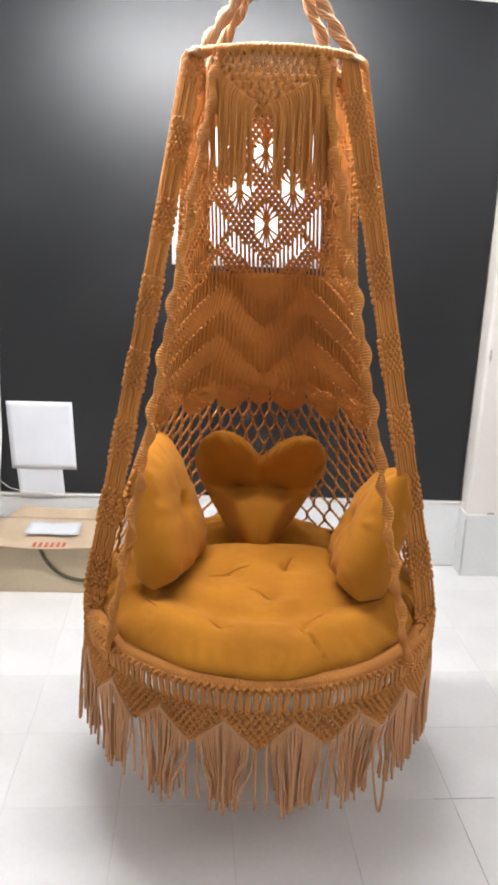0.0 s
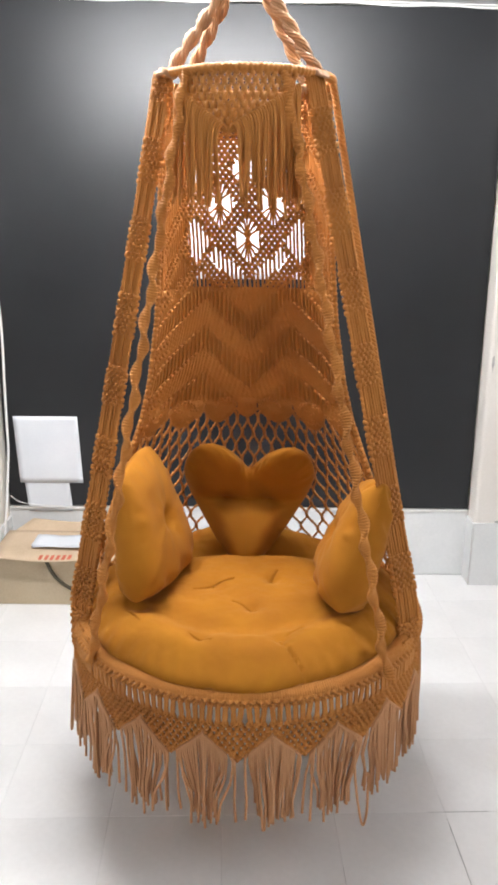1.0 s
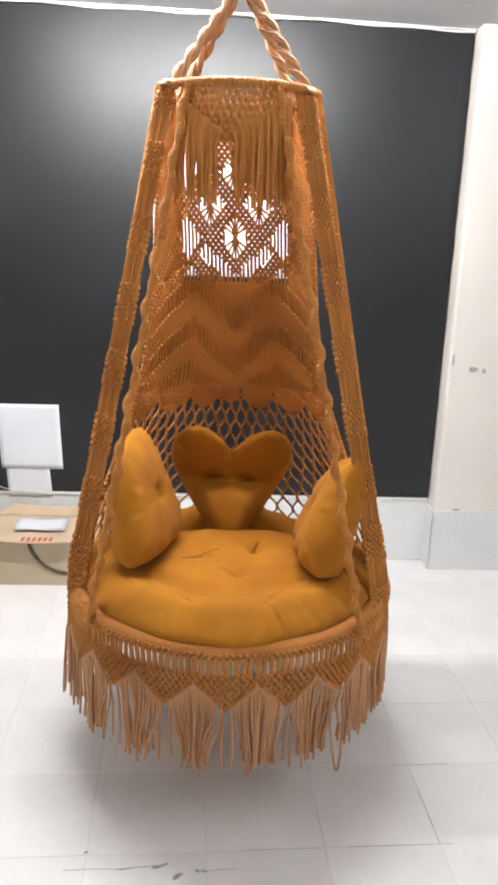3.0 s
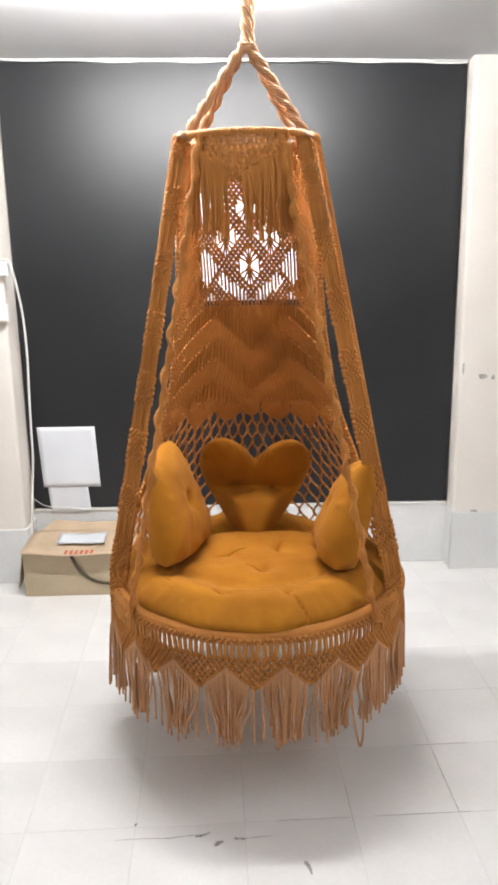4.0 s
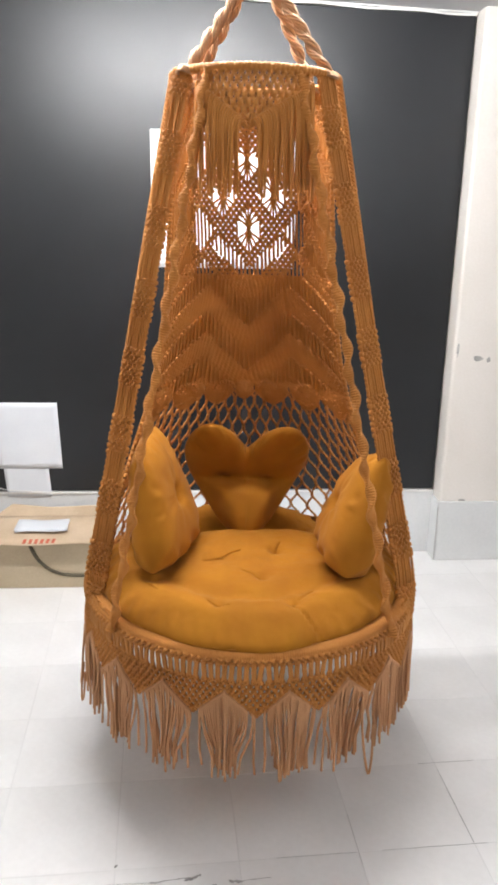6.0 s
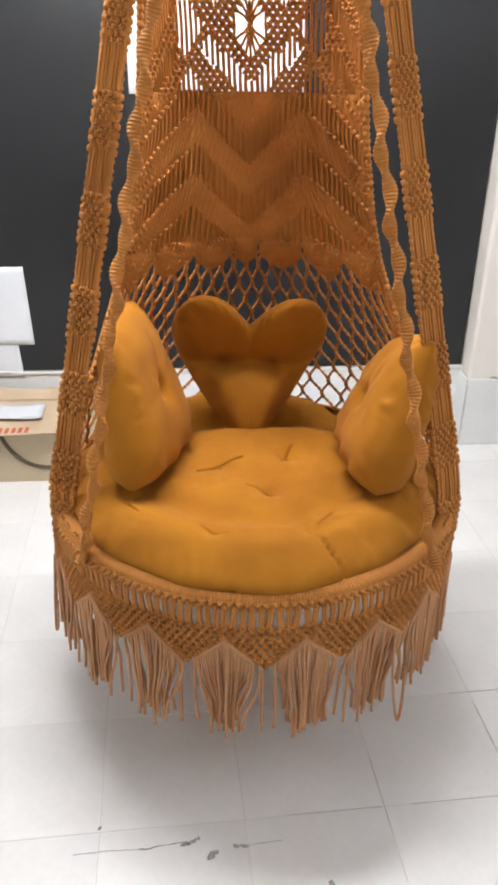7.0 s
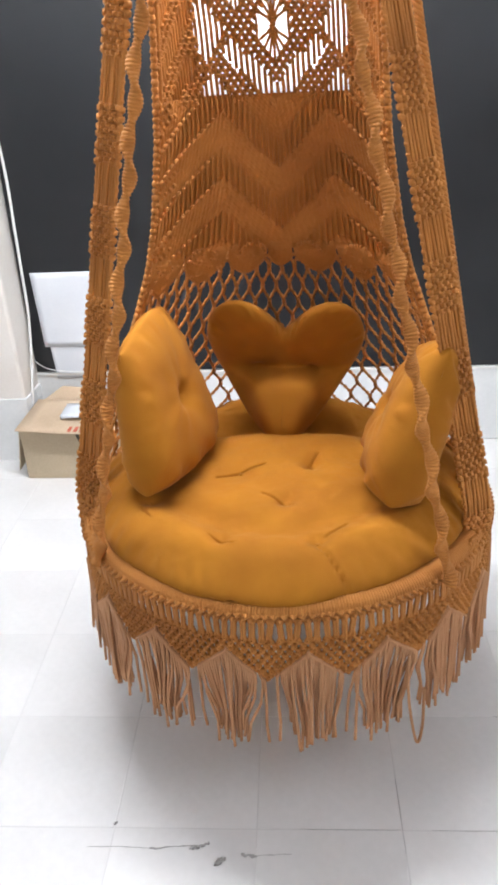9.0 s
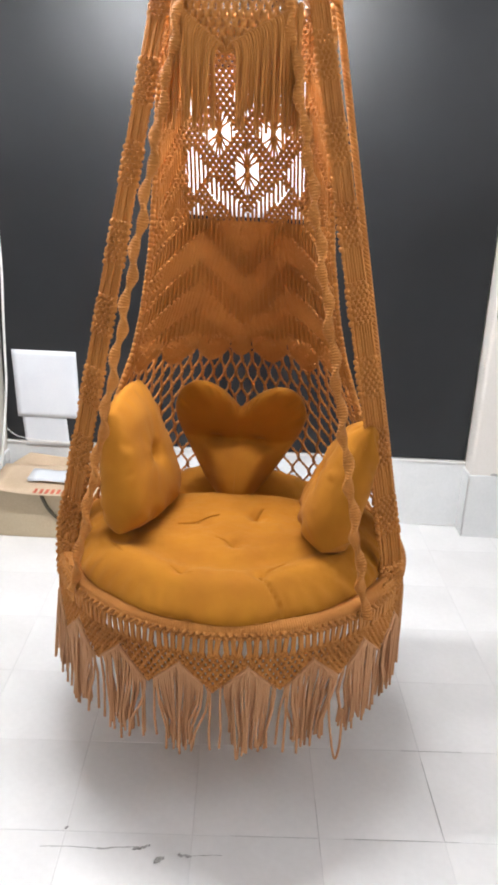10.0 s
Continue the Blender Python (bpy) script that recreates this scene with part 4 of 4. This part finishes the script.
# net under the cushion
un = Soup()
for i in range(-11, 12):
    for axis in (0, 1):
        h = i * 0.037
        w = math.sqrt(max(R_SEAT ** 2 - h ** 2, 0))
        k = np.linspace(-w, w, 13)
        zz = SEAT[2] + 0.006 - 0.018 * (1 - (k ** 2 + h ** 2) / R_SEAT ** 2)
        xy = np.stack([k, np.full(13, h)], 1) if axis == 0 else np.stack([np.full(13, h), k], 1)
        un.tube(np.column_stack([SEAT[0] + xy[:, 0], SEAT[1] + xy[:, 1], zz + axis * 0.004]), 0.003, 5, (0, 0, 1))
part("seat_net", un, CORD, chair, "netting stretched across the seat ring")


# the whole chair hangs leaning back a little
for ob in chair.children_recursive:
    for v in ob.data.vertices:
        v.co.y += 0.016 * (v.co.z - 0.75)


# ---- cushions ----
CX, CY, CZ = 0.098, 1.780, 0.569
R_C = 0.420
DIMPLES = [(0.085, -0.315, 0.018, 0.03), (-0.10, -0.310, 0.016, 0.03), (-0.265, -0.17, 0.020, 0.035), (0.26, -0.17, 0.02, 0.035), (0.02, -0.185, 0.018, 0.03),
           (-0.08, -0.085, 0.008, 0.04), (0.07, -0.045, 0.018, 0.03), (-0.22, 0.10, 0.02, 0.035), (0.22, 0.10, 0.02, 0.035), (0.0, 0.22, 0.022, 0.035)]
CREASES = [((-0.130, -0.100), (-0.030, -0.055), 0.016), ((0.055, -0.065), (0.085, -0.005), 0.009), ((-0.03, -0.165), (0.035, -0.195), 0.008), ((-0.125, -0.295), (-0.075, -0.325), 0.008),
           ((0.085, -0.325), (0.15, -0.405), 0.012), ((-0.28, -0.20), (-0.25, -0.24), 0.005), ((0.10, -0.30), (0.14, -0.25), 0.008)]


def crease_depth(x, y):
    d = 0.0
    for (ax, ay), (bx, by), dep in CREASES:
        vx, vy = bx - ax, by - ay
        t = max(0.0, min(1.0, ((x - ax) * vx + (y - ay) * vy) / (vx * vx + vy * vy)))
        e = math.hypot(x - ax - t * vx, y - ay - t * vy)
        d += 1.5 * dep * math.exp(-(e / 0.0021) ** 2) * (0.35 + 0.65 * math.sin(math.pi * min(0.92, max(0.08, t))))
    return d


def seat_top(x, y, rim):
    """Height of the upper cloth over the cushion's middle plane: a rim roll, a raised middle, tufts and folds."""
    r = math.hypot(x, y) / rim
    h = 0.051 * max(0.0, 1 - r ** 7.0) ** 0.5 + 0.018 * math.exp(-((r - 0.83) / 0.13) ** 2) * max(0.0, 1 - r ** 12)
    h += 0.036 * max(0.0, 1 - r * r) ** 1.5 - 0.013 * math.exp(-((r - 0.65) / 0.08) ** 2)
    for dx, dy, dep, wid in DIMPLES:
        d = math.hypot(x - dx, y - dy)
        h -= 0.70 * dep * math.exp(-(d / (wid * 0.7)) ** 2) + dep * 0.40 * math.exp(-d / (wid * 1.6))
    h += 0.005 * noise.noise(Vector((x * 9, y * 9, 1.7))) + 0.0025 * noise.noise(Vector((x * 26, y * 26, 4.2))) + 0.0009 * noise.noise(Vector((x * 70, y * 70, 8.2)))
    h += 0.0022 * math.sin(math.atan2(y, x) * 58 + 5 * noise.noise(Vector((x * 6, y * 6, 0.3)))) * math.exp(-((r - 0.97) / 0.05) ** 2)
    return h - crease_depth(x, y)


def seat_rise(x, y, rim):
    t = min(1.0, max(0.0, (y / rim - 0.17) / 0.20))
    f = min(1.0, max(0.0, (-y / rim - 0.55) / 0.45))
    b = min(1.0, max(0.0, (y / rim - 0.58) / 0.34))
    return -0.070 * t * t * (3 - 2 * t) + 0.068 * b * b * (3 - 2 * b) - 0.008 * f * f + 0.006 * math.exp(-((y / rim - 0.12) / 0.10) ** 2)


s = Soup()
NR, NA = 250, 480
g = np.zeros((NR, NA, 3))
gb = np.zeros((24, NA, 3))
for j in range(NA):
    a = j * 2 * math.pi / NA
    ca, sa = math.cos(a), math.sin(a)
    rim = R_C * (1 + 0.008 * math.sin(3 * a + 0.5) + 0.005 * math.sin(7 * a) + 0.004 * math.sin(13 * a + 2))
    for i in range(NR):
        q = i / (NR - 1)
        r = rim * (1 - (1 - q) ** 1.45)
        x, y = r * ca, r * sa
        g[i, j] = (CX + x, CY + y * (1.1 if y > 0 else 0.99), CZ + seat_top(x, y, rim) + seat_rise(x, y, rim))
    for i in range(24):
        q = i / 23
        r = rim * (1 - q ** 1.9)
        x, y = r * ca, r * sa
        pucker = 0.003 * math.sin(a * 46 + 3 * math.sin(a * 5)) * math.exp(-((r / rim - 0.94) / 0.05) ** 2)
        g_low = -(0.042 + 0.014 * sa) * max(0.0, 1 - (r / rim) ** 11.0) ** 0.5
        gb[i, j] = (CX + x, CY + y * (1.1 if y > 0 else 0.99), CZ + g_low + pucker + seat_rise(x, y, rim))
s.grid(g, close_v=True)
s.grid(gb, close_v=True)
seat_cushion = tagged(part("seat_cushion", s, CLOTH), "round tufted mustard cotton seat cushion in the hanging chair", "cushion")
for dx, dy, _, _ in DIMPLES:
    b = Soup()
    b.bead((CX + dx, CY + dy * (1.1 if dy > 0 else 0.99), CZ + seat_top(dx, dy, R_C) + seat_rise(dx, dy, R_C)), (0.006, 0, 0), (0, 0.006, 0), (0, 0, 0.003))
    part("tuft", b, PIPING, seat_cushion, "stitched tuft")


HEART = ((0.0, 0.19), (0.055, 0.235), (0.13, 0.298), (0.23, 0.345), (0.330, 0.350), (0.415, 0.305), (0.470, 0.225), (0.485, 0.13), (0.445, 0.0), (0.365, -0.11),
         (0.275, -0.21), (0.19, -0.30), (0.09, -0.365), (0.0, -0.385))
HEART_LINE = smooth_path([(-x, z, 0) for x, z in HEART[:0:-1]] + [(x, z, 0) for x, z in HEART] + [(0.0, -0.385, 0)], 400)


def heart_outline(t):
    """The heart's edge, from 0 to 2 pi round it, in units of its width."""
    p = HEART_LINE[int(t / (2 * math.pi) * 399) % 399]
    return p[0], p[1]


def heart_cushion(m, size, thick, seed, label):
    """A stuffed heart with two buttons and the fold between them; local x across, z up, y through it."""
    s = Soup()
    nr, na = 52, 160
    for face in (-1, 1):
        g = np.zeros((nr, na, 3))
        for j in range(na):
            ox, oz = heart_outline(j * 2 * math.pi / na)
            ox, oz = ox * size, (oz + 0.03) * size * (1.24 if oz > 0 else 1.16)
            for i in range(nr):
                q = i / (nr - 1)
                r = 1 - (1 - q) ** 1.9
                x, z = ox * r, oz * r
                h = thick * (0.66 if z > 0 else 0.66 - 0.3 * max(-1.0, z / 0.08)) * max(0.0, 1 - r ** 4.5) ** 0.5
                for bx in (-0.165, 0.165):
                    d = math.hypot(x - bx * size, (z + 0.005 * size) * 1.5)
                    h -= thick * (0.28 * math.exp(-(d / (0.040 * size)) ** 2) + 0.18 * math.exp(-(d / (0.11 * size)) ** 2))
                arch = 0.008 * size * max(0.0, 1 - (x / (0.17 * size)) ** 2)
                below = arch - 0.005 * size - z
                span = math.exp(-abs(x / (0.265 * size - 0.44 * min(max(below, 0.0), 0.42 * size))) ** 4)
                h -= thick * 0.08 * span * math.exp(-((below + 0.012 * size) / (0.036 * size)) ** 2)
                h -= thick * 0.06 * math.exp(-(x / (0.055 * size)) ** 2) * min(1.0, max(0.0, -below / (0.05 * size)))
                if below > 0:
                    h += thick * 1.05 * span * (1 - math.exp(-(below / (0.026 * size)) ** 2)) * math.exp(-(below / (0.50 * size)) ** 2)
                e = 1 - r
                h += thick * 0.09 * noise.noise(Vector((x * 18 + seed, z * 18, face))) * (1 - r ** 3)
                h += thick * 0.24 * math.exp(-(e / 0.16) ** 2) * noise.noise(Vector((j * 0.5, seed * 3.1, face * 2.0))) * min(1.0, e * 12)
                hinge = z + 0.005 * size
                fold = 0.011 * (0.54 * math.log(1 + math.exp(hinge / 0.011)) + 0.72 * math.log(1 + math.exp(-hinge / 0.011)))
                g[i, j] = (x, face * h - fold, z)
        s.grid(g if face < 0 else g[:, ::-1], close_v=True)
    ob = weld(part("heart_cushion", s, CLOTH))
    ob.matrix_basis = m
    for bx in (-0.165, 0.165):
        b = Soup()
        b.bead((bx * size, -thick * 0.16 - 0.008, -0.005 * size), (0.005, 0, 0), (0, 0.003, 0), (0, 0, 0.005))
        me = b.mesh("button")
        me.materials.append(CLOTH)
        o = new("button", me)
        o.parent = ob
    return tagged(ob, label, "cushion")


heart_cushion(pose(0.101, 2.080, 0.752, 0, 2.5, 0), 0.392, 0.062, 1.0, "heart-shaped mustard cushion with buttons against the net back")


def square_cushion(fb, bb, bt, ft, thick, seed, flip, tuck, label):
    """A stuffed square pillow between four corners: front-bottom, back-bottom, back-top, front-top."""
    c = [np.array(p) for p in (fb, bb, bt, ft)]
    mid = sum(c) / 4
    ob = base("square_cushion", *mid)
    ex = (c[1] + c[2] - c[0] - c[3])
    ez = (c[2] + c[3] - c[0] - c[1])
    nrm = np.cross(ex, ez)
    nrm = nrm / np.linalg.norm(nrm) * flip
    s = Soup()
    n = 64
    q = np.sin(np.linspace(-1, 1, n) * math.pi / 2)

    def cloth(u, v, side):
        u0, v0 = u, v
        k = 0.30 if v0 > 0 else 0.50
        u, v = u0 * (1 - k * (1 - math.sqrt(1 - v0 * v0 * 0.5))), v0 * (1 - k * (1 - math.sqrt(1 - u0 * u0 * 0.5)))
        w = ((1 - u) * (1 - v) * c[0] + (1 + u) * (1 - v) * c[1] + (1 + u) * (1 + v) * c[2] + (1 - u) * (1 + v) * c[3]) / 4
        pull = (-0.03 if v > 0 else 0.018) * (1 - u * u) * abs(v) ** 3 + 0.05 * (1 - v * v) * abs(u) ** 3
        w = mid + (w - mid) * (1 - pull)
        h = thick * (1.08 - 0.26 * v0) * max(0.0, (1 - abs(u0) ** (4 if u0 > 0 else 7)) * (1 - abs(v0) ** (4 if v0 > 0 else 6))) ** 0.5 * (0.82 + 0.18 * (1 - u * u) * (1 - v * v))
        d = math.hypot(u - 0.05, v + 0.02)
        h -= thick * tuck * (0.55 * math.exp(-(d / 0.13) ** 2) + 0.28 * math.exp(-d / 0.28))
        ang = math.atan2(v, u)
        edge = max(abs(u0), abs(v0))
        fold = math.sin(ang * 9 + seed * 2.0 + 2.0 * noise.noise(Vector((ang * 1.5, seed, 0))))
        h += thick * 0.035 * fold * (1 - edge) * min(1.0, d * 3)
        h += thick * 0.10 * noise.noise(Vector((u * 2.4 + seed, v * 2.4, side * 3.0))) * (1 - edge ** 4)
        h += thick * 0.16 * math.exp(-((edge - 0.86) / 0.10) ** 2) * noise.noise(Vector((ang * 6.5, seed * 5.0, side)))
        ear = math.exp(-((u0 + 1) / 0.12) ** 2 - ((v0 + 1) / 0.16) ** 2)
        h += thick * 0.12 * math.sin(11 * u0 + 5 * v0 + seed) * math.exp(-((v0 + 0.85) / 0.16) ** 2) * (1 - abs(u0) ** 4) * (1 - abs(v0) ** 10)
        return w + nrm * (h * side) + (w - mid) * (0.02 * ear)

    for side in (-1, 1):
        g = np.array([[cloth(u, v, side) for v in q] for u in q])
        s.grid(g if side < 0 else g[::-1])
    weld(part("cover", s, CLOTH, ob))
    b = Soup()
    b.bead(cloth(0.05, -0.02, 1), (0.006, 0, 0), (0, 0.006, 0), (0, 0, 0.006))
    part("tuft", b, PIPING, ob, "stitched tuft")
    return tagged(ob, label, "cushion", "square cushions")


square_cushion((-0.168, 1.545, 0.636), (-0.050, 1.890, 0.635), (-0.172, 1.940, 0.965), (-0.208, 1.655, 0.945), 0.056, 1.0, -1, 0.8,
               "plump square mustard cushion leaning inside the chair's side")
square_cushion((0.312, 1.500, 0.636), (0.334, 1.880, 0.632), (0.430, 1.870, 0.870), (0.434, 1.612, 0.965), 0.062, 2.0, 1, 0.75,
               "plump square mustard cushion propped against the side band")

# ---- floor: tiles on their bed ----
TILE_W = 0.303
ALPHA = 2.0
OX, OY = 0.050, 1.319
floor = structure("floor", box(-3.3, 3.3, -3.3, 3.3, -0.12, -0.0011), GROUT, "white square floor tiles with thin grey joints", "floor")
me_t = bpy.data.meshes.new("floor_tile")
bm = box(-TILE_W / 2 + 0.0009, TILE_W / 2 - 0.0009, -TILE_W / 2 + 0.0009, TILE_W / 2 - 0.0009, -0.008, 0.0, 0.0012)
bm.to_mesh(me_t)
bm.free()
me_t.materials.append(TILE)
turn = Matrix.Rotation(radians(ALPHA), 3, "Z")
rest = bmesh.new()
rnd = random.Random(11)
for i in range(-13, 14):
    for j in range(-17, 10):
        c = turn @ Vector(((i + 0.5) * TILE_W, (j + 0.5) * TILE_W, 0))
        x, y = OX + c.x, OY + c.y
        if abs(x) > 3.35 or not -3.35 < y < 3.36:
            continue
        if -1.7 < x < 1.9 and -0.6 < y < 3.3:
            t = new("floor_tile", me_t)
            t.parent = floor
            t.matrix_basis = pose(x, y, rnd.uniform(-0.0006, 0.0), 0, 0, ALPHA + rnd.uniform(-0.12, 0.12))
        else:
            box(-TILE_W / 2 + 0.0009, TILE_W / 2 - 0.0009, -TILE_W / 2 + 0.0009, TILE_W / 2 - 0.0009, -0.008, 0.0, 0.0, rest)
            rest.verts.ensure_lookup_table()
            bmesh.ops.transform(rest, matrix=pose(x, y, -0.0003, 0, 0, ALPHA), verts=rest.verts[-8:])
tagged(part("outer_floor_tiles", rest, TILE, floor), kind="stuff")


def floor_mark(pts, w, seed, material, label):
    """A flat uneven streak on the tiles."""
    r = random.Random(seed)
    s = Soup()
    path = smooth_path([(x, y, 0.0006) for x, y in pts], 14)
    s.tube(path + np.array([(0, r.uniform(-w, w) * 0.4, 0) for _ in range(14)]), [0.65 * w * r.uniform(0.25, 1.0) * (0.3 if k in (0, 13) else 1) for k in range(14)], 6, (0, 0, 1), 0.0005)
    return tagged(part("scuff_mark", s, material), label, "scuff mark", "scuff marks on the floor")


floor_mark([(-0.30, 1.262), (-0.23, 1.266), (-0.17, 1.265)], 0.0014, 1, DIRT, "thin dark scratch on the white floor tiles")
floor_mark([(-0.17, 1.264), (-0.11, 1.272), (-0.07, 1.276)], 0.0035, 2, DIRT, "dark dragged scuff on the white floor tiles")
floor_mark([(-0.085, 1.268), (-0.065, 1.275), (-0.045, 1.281)], 0.0075, 3, DIRT, "dark dragged scuff on the white floor tiles")
floor_mark([(0.022, 1.263), (0.038, 1.258), (0.055, 1.259)], 0.0065, 4, DIRT, "small dark chip in the white floor tiles")
floor_mark([(0.055, 1.259), (0.09, 1.263), (0.125, 1.266)], 0.0018, 5, DIRT, "thin dark scratch on the white floor tiles")
floor_mark([(-0.255, 1.316), (-0.250, 1.321)], 0.006, 6, DIRT, "small dark spot on the white floor tiles")
floor_mark([(0.205, 1.175), (0.215, 1.16), (0.222, 1.13)], 0.010, 7, STAIN, "grey smear on the white floor tiles")
floor_mark([(-0.03, 1.235), (-0.02, 1.245), (-0.01, 1.25)], 0.012, 8, STAIN, "grey smear on the white floor tiles")

# dirt packed into stretches of the joints
for i, (a, b, w) in enumerate((((2.0, 0.0), (2.0, 0.92), 0.0019), ((1.2, 0.0), (2.12, 0.0), 0.0011), ((1.84, 1.0), (2.4, 1.0), 0.0011), ((1.0, -0.16), (1.0, 0.42), 0.0009), ((0.3, 0.0), (0.98, 0.0), 0.0007))):
    ends = [turn @ Vector((a[0] + (b[0] - a[0]) * k / 4, a[1] + (b[1] - a[1]) * k / 4, 0)) * TILE_W for k in range(5)]
    floor_mark([(OX + p.x, OY + p.y) for p in ends], w, 20 + i, DIRT, "dark dirt along a joint of the white floor tiles")
